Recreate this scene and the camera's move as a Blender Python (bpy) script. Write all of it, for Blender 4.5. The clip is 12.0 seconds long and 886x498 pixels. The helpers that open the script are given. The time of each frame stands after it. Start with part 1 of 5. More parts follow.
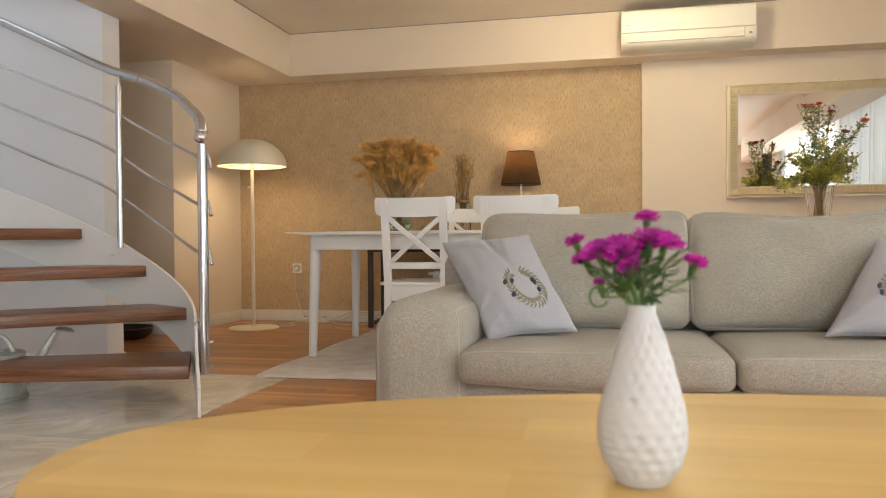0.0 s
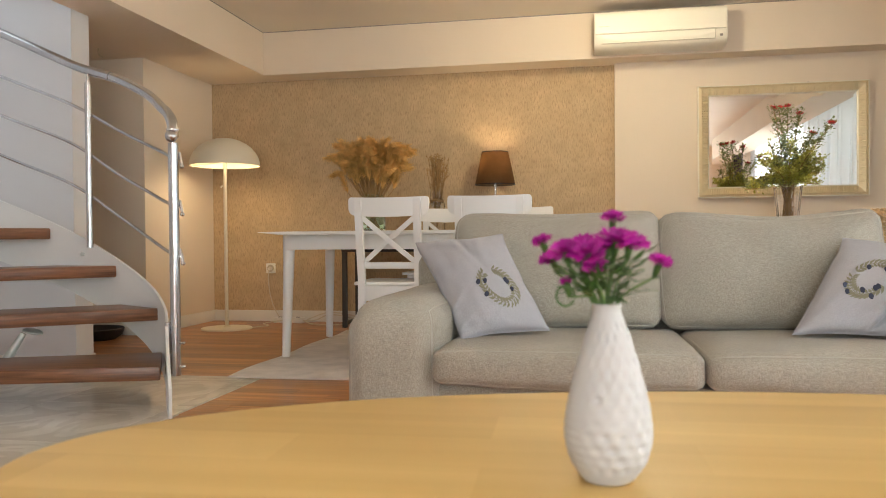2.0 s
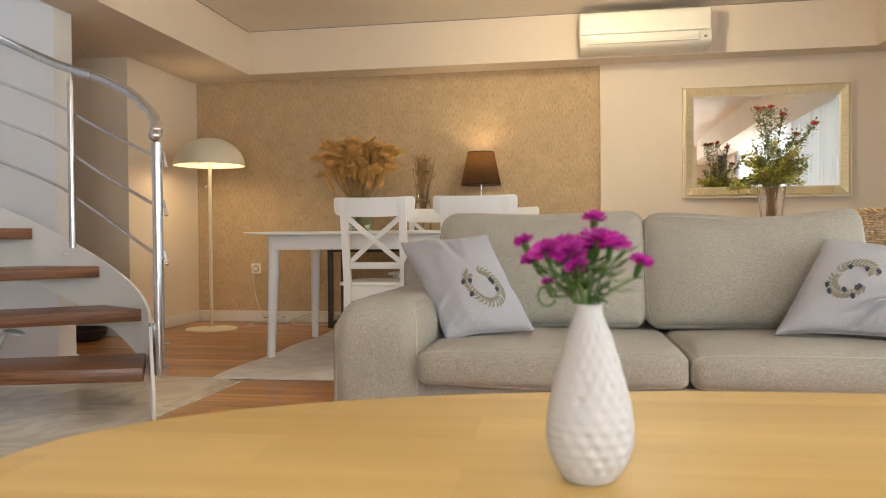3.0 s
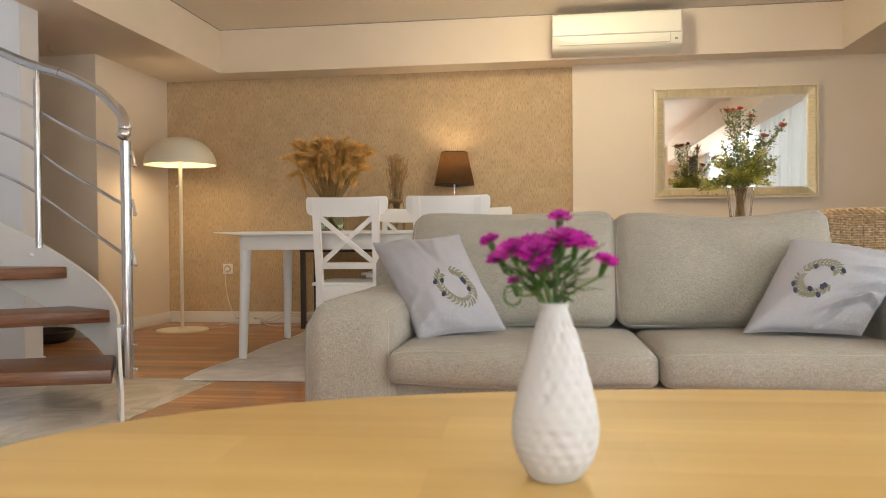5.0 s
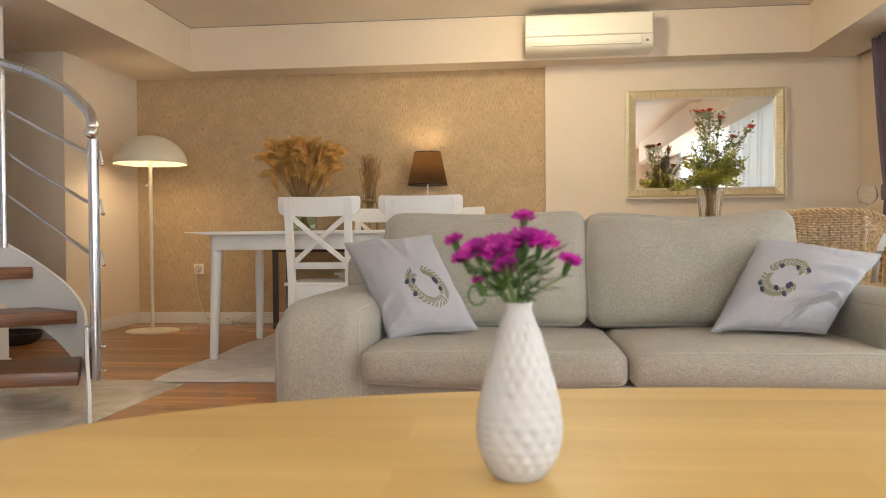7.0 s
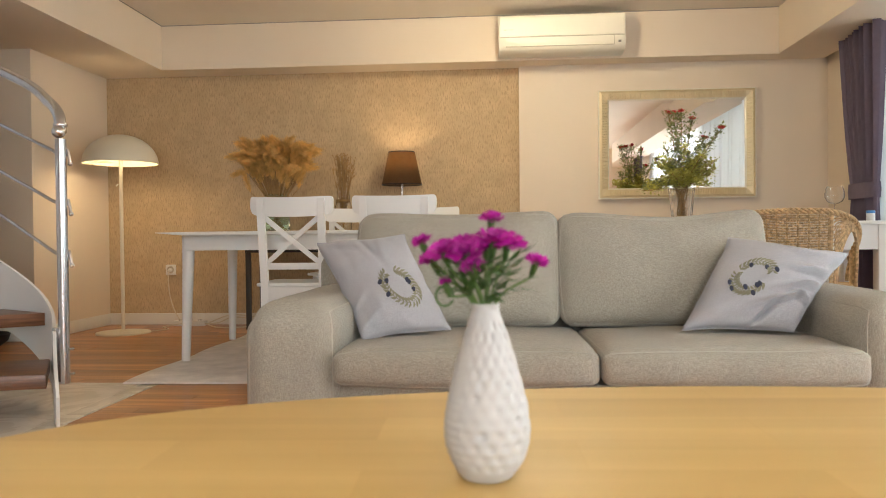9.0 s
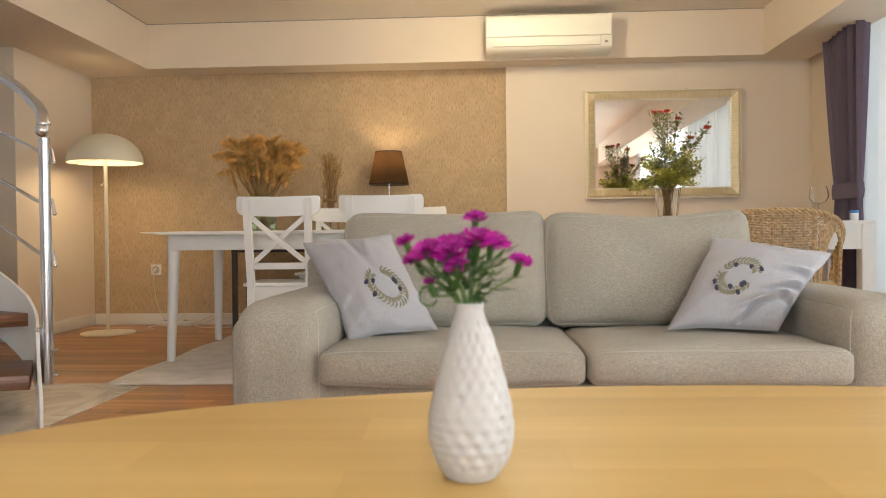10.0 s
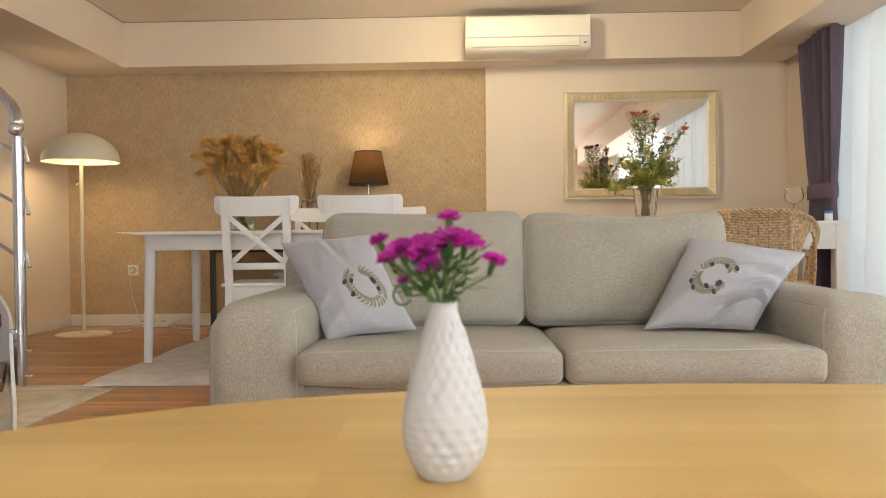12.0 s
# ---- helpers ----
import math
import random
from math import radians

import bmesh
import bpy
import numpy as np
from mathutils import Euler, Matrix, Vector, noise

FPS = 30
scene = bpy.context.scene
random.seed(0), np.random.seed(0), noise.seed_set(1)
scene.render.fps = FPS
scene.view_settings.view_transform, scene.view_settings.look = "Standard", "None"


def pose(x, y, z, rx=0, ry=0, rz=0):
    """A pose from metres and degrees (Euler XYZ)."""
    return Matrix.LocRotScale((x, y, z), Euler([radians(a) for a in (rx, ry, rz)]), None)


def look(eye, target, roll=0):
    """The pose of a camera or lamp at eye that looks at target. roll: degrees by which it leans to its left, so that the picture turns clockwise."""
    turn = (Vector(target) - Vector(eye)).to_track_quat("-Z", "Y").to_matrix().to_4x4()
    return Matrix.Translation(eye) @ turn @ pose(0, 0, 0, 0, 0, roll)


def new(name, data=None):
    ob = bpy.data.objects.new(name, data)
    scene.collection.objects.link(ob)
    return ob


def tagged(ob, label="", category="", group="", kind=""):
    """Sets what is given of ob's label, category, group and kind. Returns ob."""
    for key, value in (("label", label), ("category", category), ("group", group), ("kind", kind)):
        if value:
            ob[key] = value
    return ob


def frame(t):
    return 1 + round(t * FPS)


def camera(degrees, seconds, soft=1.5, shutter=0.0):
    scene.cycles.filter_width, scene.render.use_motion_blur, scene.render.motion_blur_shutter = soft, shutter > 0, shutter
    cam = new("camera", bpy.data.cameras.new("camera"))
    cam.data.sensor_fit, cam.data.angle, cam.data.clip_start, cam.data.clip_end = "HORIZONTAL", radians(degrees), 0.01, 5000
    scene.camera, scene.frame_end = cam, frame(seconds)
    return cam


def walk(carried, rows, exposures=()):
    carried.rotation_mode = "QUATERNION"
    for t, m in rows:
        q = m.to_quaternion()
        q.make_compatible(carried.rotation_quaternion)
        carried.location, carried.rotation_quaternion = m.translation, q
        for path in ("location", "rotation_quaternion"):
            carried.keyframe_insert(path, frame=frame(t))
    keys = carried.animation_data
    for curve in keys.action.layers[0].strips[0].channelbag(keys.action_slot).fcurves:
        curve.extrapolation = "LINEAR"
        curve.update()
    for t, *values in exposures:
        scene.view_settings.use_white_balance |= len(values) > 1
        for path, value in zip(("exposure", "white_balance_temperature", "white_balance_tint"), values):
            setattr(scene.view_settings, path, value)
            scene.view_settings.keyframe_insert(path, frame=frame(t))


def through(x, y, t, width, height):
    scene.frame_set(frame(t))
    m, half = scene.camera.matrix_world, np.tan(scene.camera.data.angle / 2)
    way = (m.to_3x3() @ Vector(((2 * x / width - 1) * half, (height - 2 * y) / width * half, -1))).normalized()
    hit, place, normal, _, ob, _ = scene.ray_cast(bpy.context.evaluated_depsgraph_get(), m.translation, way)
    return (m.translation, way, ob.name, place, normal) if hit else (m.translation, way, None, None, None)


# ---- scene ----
cam = camera(59.2, 12.0, soft=1.0)
PATH = [
    (0, (0.137, -0.546, 0.696), (-0.302, 1.405, 0.667), -0.5),
    (0.5, (0.139, -0.546, 0.696), (-0.284, 1.409, 0.667), -0.5),
    (1, (0.14, -0.548, 0.696), (-0.268, 1.41, 0.667), -0.5),
    (1.5, (0.142, -0.545, 0.696), (-0.251, 1.416, 0.666), -0.5),
    (2, (0.144, -0.547, 0.696), (-0.233, 1.417, 0.666), -0.5),
    (2.5, (0.146, -0.544, 0.696), (-0.213, 1.423, 0.666), -0.5),
    (3, (0.148, -0.545, 0.696), (-0.195, 1.425, 0.666), -0.5),
    (5, (0.155, -0.543, 0.695), (-0.123, 1.438, 0.665), -0.5),
    (5.5, (0.157, -0.542, 0.696), (-0.104, 1.44, 0.665), -0.5),
    (6, (0.159, -0.542, 0.696), (-0.086, 1.442, 0.665), -0.5),
    (6.5, (0.161, -0.542, 0.696), (-0.067, 1.444, 0.664), -0.6),
    (7, (0.164, -0.542, 0.695), (-0.049, 1.447, 0.664), -0.5),
    (9, (0.171, -0.54, 0.696), (0.021, 1.454, 0.664), -0.6),
    (9.5, (0.173, -0.539, 0.695), (0.039, 1.456, 0.663), -0.6),
    (10, (0.174, -0.539, 0.696), (0.056, 1.457, 0.663), -0.6),
    (10.5, (0.176, -0.539, 0.695), (0.074, 1.458, 0.663), -0.6),
    (11, (0.177, -0.538, 0.695), (0.088, 1.459, 0.663), -0.6),
    (11.5, (0.179, -0.54, 0.696), (0.102, 1.458, 0.663), -0.6),
    (12, (0.18, -0.539, 0.695), (0.112, 1.46, 0.662), -0.6),
]
walk(cam, [(t, look(eye, target, roll)) for t, eye, target, roll in PATH], [(0.0, 0.55, 5900, 3.5), (12.0, 0.55, 5900, 3.5)])

# ---- lens softness: the near vase lies before the sharp zone ----
cam.data.dof.use_dof = True
cam.data.dof.focus_distance = 3.6
cam.data.dof.aperture_fstop = 8.3

# ---- world and light ----
world = bpy.data.worlds.new("world")
scene.world = world
world.use_nodes = True
wn = world.node_tree
sky = wn.nodes.new("ShaderNodeTexSky")
sky.sky_type = 'NISHITA'
sky.sun_disc = False
sky.sun_elevation = radians(40)
sky.sun_rotation = radians(250)
wn.links.new(sky.outputs[0], wn.nodes["Background"].inputs[0])
wn.nodes["Background"].inputs[1].default_value = 0.15


def lamp(name, kind, m, watts, colour, **kw):
    data = bpy.data.lights.new(name, kind)
    data.energy, data.color = watts, colour
    for k, v in kw.items():
        if k == "size":
            data.size = v
        elif k == "size_y":
            data.shape, data.size_y = 'RECTANGLE', v
        elif k == "radius":
            data.shadow_soft_size = v
        elif k == "angle":
            data.angle = v
    ob = new(name, data)
    ob.matrix_world = m
    return ob


CEIL, LOW = 2.362, 2.018
# daylight through the long window behind the sheer curtain
lamp("window_daylight", 'AREA', look((2.98, 0.0, 1.1), (0, 0.0, 1.0)), 98, (1.0, 0.995, 0.99), size=2.8, size_y=1.9)
lamp("window_daylight_far", 'AREA', look((2.98, 3.15, 1.1), (0, 3.15, 1.0)), 36, (1.0, 0.985, 0.965), size=3.4, size_y=1.9)
# cool unseen fill added below the stairwell ceiling, to lift stairs and marble
lamp("stairwell_fill", 'AREA', look((-3.3, 1.2, 4.7), (-3.0, 2.2, 0)), 26, (0.92, 0.95, 1.0), size=1.4, size_y=2.5)
# unseen fill panel added in the wall behind the camera, to light the fronts
lamp("rear_fill_panel", 'AREA', look((0.6, -3.74, 1.3), (0.6, 2.0, 0.9)), 56, (1.0, 0.985, 0.965), size=1.5, size_y=1.4)
# warm bulbs of the two lamps that are lit
lamp("floor_lamp_bulb", 'POINT', pose(-2.646, 5.068, 1.37), 4.0, (1.0, 0.72, 0.42), radius=0.10)
lamp("table_lamp_bulb", 'POINT', pose(-0.596, 5.48, 1.285), 2.8, (1.0, 0.70, 0.40), radius=0.04)
# unseen downward fill added at the ceiling, to brighten tabletop and seats
lamp("unseen_top_fill", 'AREA', look((-0.4, 0.1, CEIL - 0.03), (-0.4, 0.101, 0)), 4, (1.0, 0.90, 0.74), size=0.8, size_y=0.8)
# warm ceiling light over the dining area, unseen, added without a fixture
lamp("unseen_dining_light", 'POINT', pose(0.3, 4.1, 2.25), 28, (1.0, 0.80, 0.53), radius=0.10)


# ---- materials ----
def mat(name, colour, rough=0.6, metal=0.0, vary=0.08, scale=6.0, bump=0.0, bump_scale=60.0, stretch=(1, 1, 1), spec=None):
    m = bpy.data.materials.new(name)
    m.use_nodes = True
    n, l = m.node_tree.nodes, m.node_tree.links
    b = n["Principled BSDF"]
    b.inputs["Roughness"].default_value = rough
    b.inputs["Metallic"].default_value = metal
    if spec is not None:
        b.inputs["Specular IOR Level"].default_value = spec
    tc = n.new("ShaderNodeTexCoord")
    mp = n.new("ShaderNodeMapping")
    mp.inputs["Scale"].default_value = stretch
    l.new(tc.outputs["Object"], mp.inputs[0])
    no = n.new("ShaderNodeTexNoise")
    no.inputs["Scale"].default_value = scale
    no.inputs["Detail"].default_value = 5
    l.new(mp.outputs[0], no.inputs["Vector"])
    ramp = n.new("ShaderNodeValToRGB")
    c = Vector(colour)
    ramp.color_ramp.elements[0].position, ramp.color_ramp.elements[1].position = 0.3, 0.7
    ramp.color_ramp.elements[0].color = (*(c * (1 - vary)), 1)
    ramp.color_ramp.elements[1].color = (*[min(1, v * (1 + vary)) for v in c], 1)
    l.new(no.outputs[0], ramp.inputs[0])
    l.new(ramp.outputs[0], b.inputs["Base Color"])
    if bump:
        nb = n.new("ShaderNodeTexNoise")
        nb.inputs["Scale"].default_value = bump_scale
        nb.inputs["Detail"].default_value = 4
        l.new(mp.outputs[0], nb.inputs["Vector"])
        bp = n.new("ShaderNodeBump")
        bp.inputs["Strength"].default_value = bump
        bp.inputs["Distance"].default_value = 0.004
        l.new(nb.outputs[0], bp.inputs["Height"])
        l.new(bp.outputs[0], b.inputs["Normal"])
    return m


def wood(name, dark, light, rough=0.3, along=0, grain=1.0, coat=0.0, per_piece=0.15):
    """Wood with streaks along one axis; each piece a shade of its own."""
    m = mat(name, light, rough)
    n, l = m.node_tree.nodes, m.node_tree.links
    b = n["Principled BSDF"]
    stretch = [14.0 * grain] * 3
    stretch[along] = 0.8 * grain
    mp = n["Mapping"]
    mp.inputs["Scale"].default_value = stretch
    info = n.new("ShaderNodeObjectInfo")
    add = n.new("ShaderNodeVectorMath")
    add.operation = 'ADD'
    sc = n.new("ShaderNodeVectorMath")
    sc.operation = 'SCALE'
    sc.inputs["Scale"].default_value = 37.0
    comb = n.new("ShaderNodeCombineXYZ")
    for i in range(3):
        l.new(info.outputs["Random"], comb.inputs[i])
    l.new(comb.outputs[0], sc.inputs[0])
    l.new(mp.outputs[0], add.inputs[0])
    l.new(sc.outputs[0], add.inputs[1])
    no = n["Noise Texture"]
    no.inputs["Scale"].default_value = 2.2
    no.inputs["Detail"].default_value = 8
    no.inputs["Distortion"].default_value = 0.6
    l.new(add.outputs[0], no.inputs["Vector"])
    ramp = n["Color Ramp"]
    ramp.color_ramp.elements[0].color = (*dark, 1)
    ramp.color_ramp.elements[1].color = (*light, 1)
    hsv = n.new("ShaderNodeHueSaturation")
    mr = n.new("ShaderNodeMapRange")
    mr.inputs["To Min"].default_value, mr.inputs["To Max"].default_value = 1 - per_piece, 1 + per_piece
    l.new(info.outputs["Random"], mr.inputs[0])
    l.new(mr.outputs[0], hsv.inputs["Value"])
    l.new(ramp.outputs[0], hsv.inputs["Color"])
    l.new(hsv.outputs[0], b.inputs["Base Color"])
    b.inputs["Coat Weight"].default_value = coat
    b.inputs["Coat Roughness"].default_value = 0.12
    return m


def glass(name, colour=(0.95, 0.98, 0.96), rough=0.02):
    m = bpy.data.materials.new(name)
    m.use_nodes = True
    b = m.node_tree.nodes["Principled BSDF"]
    b.inputs["Base Color"].default_value = (*colour, 1)
    b.inputs["Transmission Weight"].default_value = 1.0
    b.inputs["Roughness"].default_value = rough
    b.inputs["IOR"].default_value = 1.45
    return m


def glow(name, colour, strength, base=(0.8, 0.8, 0.8)):
    m = bpy.data.materials.new(name)
    m.use_nodes = True
    b = m.node_tree.nodes["Principled BSDF"]
    b.inputs["Base Color"].default_value = (*base, 1)
    b.inputs["Emission Color"].default_value = (*colour, 1)
    b.inputs["Emission Strength"].default_value = strength
    return m


def cloth(name, colour, through=0.3, clear=0.0, rough=0.9, vary=0.05):
    """Thin cloth that lets light through; clear is the open share of its weave."""
    m = mat(name, colour, rough, vary=vary, scale=30)
    n, l = m.node_tree.nodes, m.node_tree.links
    b, out = n["Principled BSDF"], n["Material Output"]
    tr = n.new("ShaderNodeBsdfTranslucent")
    l.new(n["Color Ramp"].outputs[0], tr.inputs[0])
    mix = n.new("ShaderNodeMixShader")
    mix.inputs[0].default_value = through
    l.new(b.outputs[0], mix.inputs[1])
    l.new(tr.outputs[0], mix.inputs[2])
    if clear:
        tp = n.new("ShaderNodeBsdfTransparent")
        mx = n.new("ShaderNodeMixShader")
        mx.inputs[0].default_value = clear
        l.new(mix.outputs[0], mx.inputs[1])
        l.new(tp.outputs[0], mx.inputs[2])
        l.new(mx.outputs[0], out.inputs[0])
    else:
        l.new(mix.outputs[0], out.inputs[0])
    return m


def fabric(name, a, b_, weave=1150.0, bump=0.6, blotch=0.06):
    """Woven upholstery: crossing threads in the colour and the relief."""
    m = mat(name, a, 0.92, vary=blotch, scale=5)
    n, l = m.node_tree.nodes, m.node_tree.links
    b = n["Principled BSDF"]
    b.inputs["Sheen Weight"].default_value = 0.15
    tc = n["Texture Coordinate"]
    fac = None
    for axis in range(3):
        mp = n.new("ShaderNodeMapping")
        st = [weave * 0.55] * 3
        st[axis] = weave * 0.07
        mp.inputs["Scale"].default_value = st
        l.new(tc.outputs["Object"], mp.inputs[0])
        no = n.new("ShaderNodeTexNoise")
        no.inputs["Scale"].default_value = 1.0
        no.inputs["Detail"].default_value = 2
        l.new(mp.outputs[0], no.inputs["Vector"])
        if fac is None:
            fac = no.outputs[0]
        else:
            ad = n.new("ShaderNodeMath")
            ad.operation = 'ADD'
            l.new(fac, ad.inputs[0])
            l.new(no.outputs[0], ad.inputs[1])
            fac = ad.outputs[0]
    mr = n.new("ShaderNodeMapRange")
    mr.inputs["From Min"].default_value, mr.inputs["From Max"].default_value = 1.2, 1.8
    l.new(fac, mr.inputs[0])
    mix = n.new("ShaderNodeMix")
    mix.data_type = 'RGBA'
    l.new(mr.outputs[0], mix.inputs["Factor"])
    mix.inputs["A"].default_value = (*b_, 1)
    l.new(n["Color Ramp"].outputs[0], mix.inputs["B"])
    l.new(mix.outputs["Result"], b.inputs["Base Color"])
    bp = n.new("ShaderNodeBump")
    bp.inputs["Strength"].default_value = bump
    bp.inputs["Distance"].default_value = 0.002
    l.new(fac, bp.inputs["Height"])
    l.new(bp.outputs[0], b.inputs["Normal"])
    return m


M_WALL = mat("wall_paint", (0.79, 0.675, 0.54), 0.85, vary=0.025, scale=1.5, bump=0.08, bump_scale=140)
M_WALLGREY = mat("stair_wall_paint", (0.74, 0.725, 0.73), 0.85, vary=0.02, scale=1.5, bump=0.08, bump_scale=140)
M_CEIL = mat("ceiling_paint", (0.82, 0.74, 0.63), 0.9, vary=0.02, scale=1.2, bump=0.05, bump_scale=120)
M_TRIM = mat("white_trim_paint", (0.80, 0.77, 0.71), 0.45, vary=0.02)
M_WHITE = mat("white_lacquer", (0.86, 0.85, 0.83), 0.38, vary=0.02, scale=3)
M_CREAM = mat("cream_enamel", (0.80, 0.74, 0.60), 0.35, vary=0.02, scale=3)
M_PLASTIC = mat("ivory_plastic", (0.82, 0.77, 0.65), 0.38, vary=0.015, scale=3)
M_DARK = mat("dark_grey_metal", (0.06, 0.055, 0.05), 0.45, metal=0.3)
M_BLACK = mat("black_plastic", (0.02, 0.02, 0.022), 0.5)
M_STEEL = mat("brushed_steel", (0.62, 0.62, 0.63), 0.26, metal=1.0, vary=0.05, scale=20)
M_ZINC = mat("galvanised_zinc", (0.52, 0.55, 0.53), 0.5, metal=0.45, vary=0.22, scale=14)
M_GLASS = glass("clear_glass", (1.0, 1.0, 1.0), 0.0)
M_PANE = glass("window_pane")
M_GREENGLASS = glass("green_tinted_glass", (0.78, 0.92, 0.80))
M_TREAD = wood("stair_tread_wood", (0.12, 0.045, 0.017), (0.29, 0.125, 0.052), 0.38, along=0, grain=2.6, coat=0.1)
M_FLOOR = wood("jatoba_floor", (0.29, 0.112, 0.032), (0.56, 0.25, 0.085), 0.34, along=0, coat=0.3, per_piece=0.30)
M_BEECH = wood("beech_veneer", (0.64, 0.435, 0.15), (0.75, 0.53, 0.20), 0.46, along=0, grain=0.45, coat=0.0, per_piece=0.0)


def veneer_leaves(m):
    """Faint shades from one strip of veneer to the next."""
    n, l = m.node_tree.nodes, m.node_tree.links
    br = n.new("ShaderNodeTexBrick")
    br.inputs["Color1"].default_value, br.inputs["Color2"].default_value = (1.0, 1.0, 1.0, 1), (0.88, 0.85, 0.80, 1)
    br.inputs["Mortar"].default_value = (0.93, 0.90, 0.86, 1)
    br.inputs["Scale"].default_value, br.inputs["Mortar Size"].default_value = 1.0, 0.0008
    br.inputs["Brick Width"].default_value, br.inputs["Row Height"].default_value = 0.42, 0.105
    l.new(n["Texture Coordinate"].outputs["Object"], br.inputs["Vector"])
    mul = n.new("ShaderNodeMix")
    mul.data_type, mul.blend_type = 'RGBA', 'MULTIPLY'
    mul.inputs["Factor"].default_value = 1.0
    l.new(n["Hue/Saturation/Value"].outputs[0], mul.inputs["A"])
    l.new(br.outputs[0], mul.inputs["B"])
    l.new(mul.outputs["Result"], n["Principled BSDF"].inputs["Base Color"])


veneer_leaves(M_BEECH)
M_SOFA = fabric("sofa_weave", (0.505, 0.47, 0.39), (0.275, 0.255, 0.21), weave=1300, blotch=0.09)
M_PILLOW = fabric("pillow_linen", (0.46, 0.455, 0.485), (0.37, 0.37, 0.395), weave=1100, bump=0.3)
M_PIPING = mat("sofa_piping", (0.47, 0.445, 0.38), 0.9)
M_RUG = mat("rug_pile", (0.78, 0.725, 0.68), 0.95, vary=0.12, scale=9, bump=0.9, bump_scale=220)
M_SHEER = cloth("sheer_curtain_cloth", (0.87, 0.86, 0.85), through=0.45, clear=0.05, vary=0.015)
M_DRAPE = cloth("plum_drape_cloth", (0.155, 0.12, 0.165), through=0.08)
M_OLIVE = cloth("eucalyptus_leaf", (0.55, 0.53, 0.13), through=0.42, rough=0.55, vary=0.4)
M_SAGE = cloth("sage_leaf", (0.33, 0.35, 0.14), through=0.35, rough=0.6, vary=0.4)
M_SHADE = cloth("brown_lampshade_cloth", (0.24, 0.165, 0.10), through=0.90)
M_PORCELAIN = mat("matt_white_porcelain", (0.56, 0.55, 0.545), 0.6, vary=0.03, scale=4)
M_PINK = mat("magenta_petals", (0.38, 0.003, 0.26), 0.6, vary=0.35, scale=60)
M_LEAF = mat("green_leaf", (0.06, 0.125, 0.025), 0.5, vary=0.35, scale=40)
M_STEM = mat("green_stem", (0.12, 0.20, 0.05), 0.6)
M_RED = mat("dark_red_petals", (0.52, 0.025, 0.02), 0.6, vary=0.3, scale=40)
M_PAMPAS = mat("dried_pampas", (0.74, 0.45, 0.14), 0.95, vary=0.3, scale=18)
M_STRAW = mat("dried_straw", (0.36, 0.22, 0.085), 0.85, vary=0.25, scale=20)
M_WICKER = mat("wicker_cane", (0.57, 0.41, 0.225), 0.6, vary=0.42, scale=55)
M_GOLD = mat("champagne_gilt", (0.74, 0.62, 0.39), 0.4, metal=0.45, vary=0.03, scale=6)
M_SILVERGILT = mat("pale_gilt_lip", (0.80, 0.74, 0.60), 0.4, metal=0.4, vary=0.03, scale=6)
M_EMBGREEN = mat("olive_thread", (0.25, 0.24, 0.16), 0.9)
M_EMBBLUE = mat("navy_thread", (0.05, 0.055, 0.09), 0.9)
M_BULB = glow("warm_bulb_glass", (1.0, 0.72, 0.40), 14.0)
M_CABLE = mat("cream_cable", (0.66, 0.58, 0.44), 0.5)
M_GROOVE = mat("ivory_groove", (0.50, 0.45, 0.35), 0.6)
M_SHADOWGAP = mat("gap_shade_grey", (0.30, 0.27, 0.24), 0.9)

M_MIRROR = bpy.data.materials.new("mirror_silver")
M_MIRROR.use_nodes = True
M_MIRROR.node_tree.nodes["Principled BSDF"].inputs["Metallic"].default_value = 1.0
M_MIRROR.node_tree.nodes["Principled BSDF"].inputs["Roughness"].default_value = 0.015
M_MIRROR.node_tree.nodes["Principled BSDF"].inputs["Base Color"].default_value = (0.90, 0.91, 0.90, 1)


def wallpaper_material():
    """Tan paper with short upright brown flecks over soft mottling."""
    m = mat("tan_wallpaper", (0.56, 0.41, 0.24), 0.8, vary=0.09, scale=9)
    n, l = m.node_tree.nodes, m.node_tree.links
    b = n["Principled BSDF"]
    mp = n.new("ShaderNodeMapping")
    mp.inputs["Scale"].default_value = (165, 165, 26)
    l.new(n["Texture Coordinate"].outputs["Object"], mp.inputs[0])
    no = n.new("ShaderNodeTexNoise")
    no.inputs["Scale"].default_value = 1.0
    no.inputs["Detail"].default_value = 3
    l.new(mp.outputs[0], no.inputs["Vector"])
    rp = n.new("ShaderNodeValToRGB")
    rp.color_ramp.elements[0].position, rp.color_ramp.elements[1].position = 0.50, 0.66
    l.new(no.outputs[0], rp.inputs[0])
    mix = n.new("ShaderNodeMix")
    mix.data_type = 'RGBA'
    l.new(rp.outputs[0], mix.inputs["Factor"])
    l.new(n["Color Ramp"].outputs[0], mix.inputs["A"])
    mix.inputs["B"].default_value = (0.41, 0.29, 0.165, 1)
    l.new(mix.outputs["Result"], b.inputs["Base Color"])
    bp = n.new("ShaderNodeBump")
    bp.inputs["Strength"].default_value = 0.2
    bp.inputs["Distance"].default_value = 0.002
    l.new(no.outputs[0], bp.inputs["Height"])
    l.new(bp.outputs[0], b.inputs["Normal"])
    return m


M_PAPER = wallpaper_material()


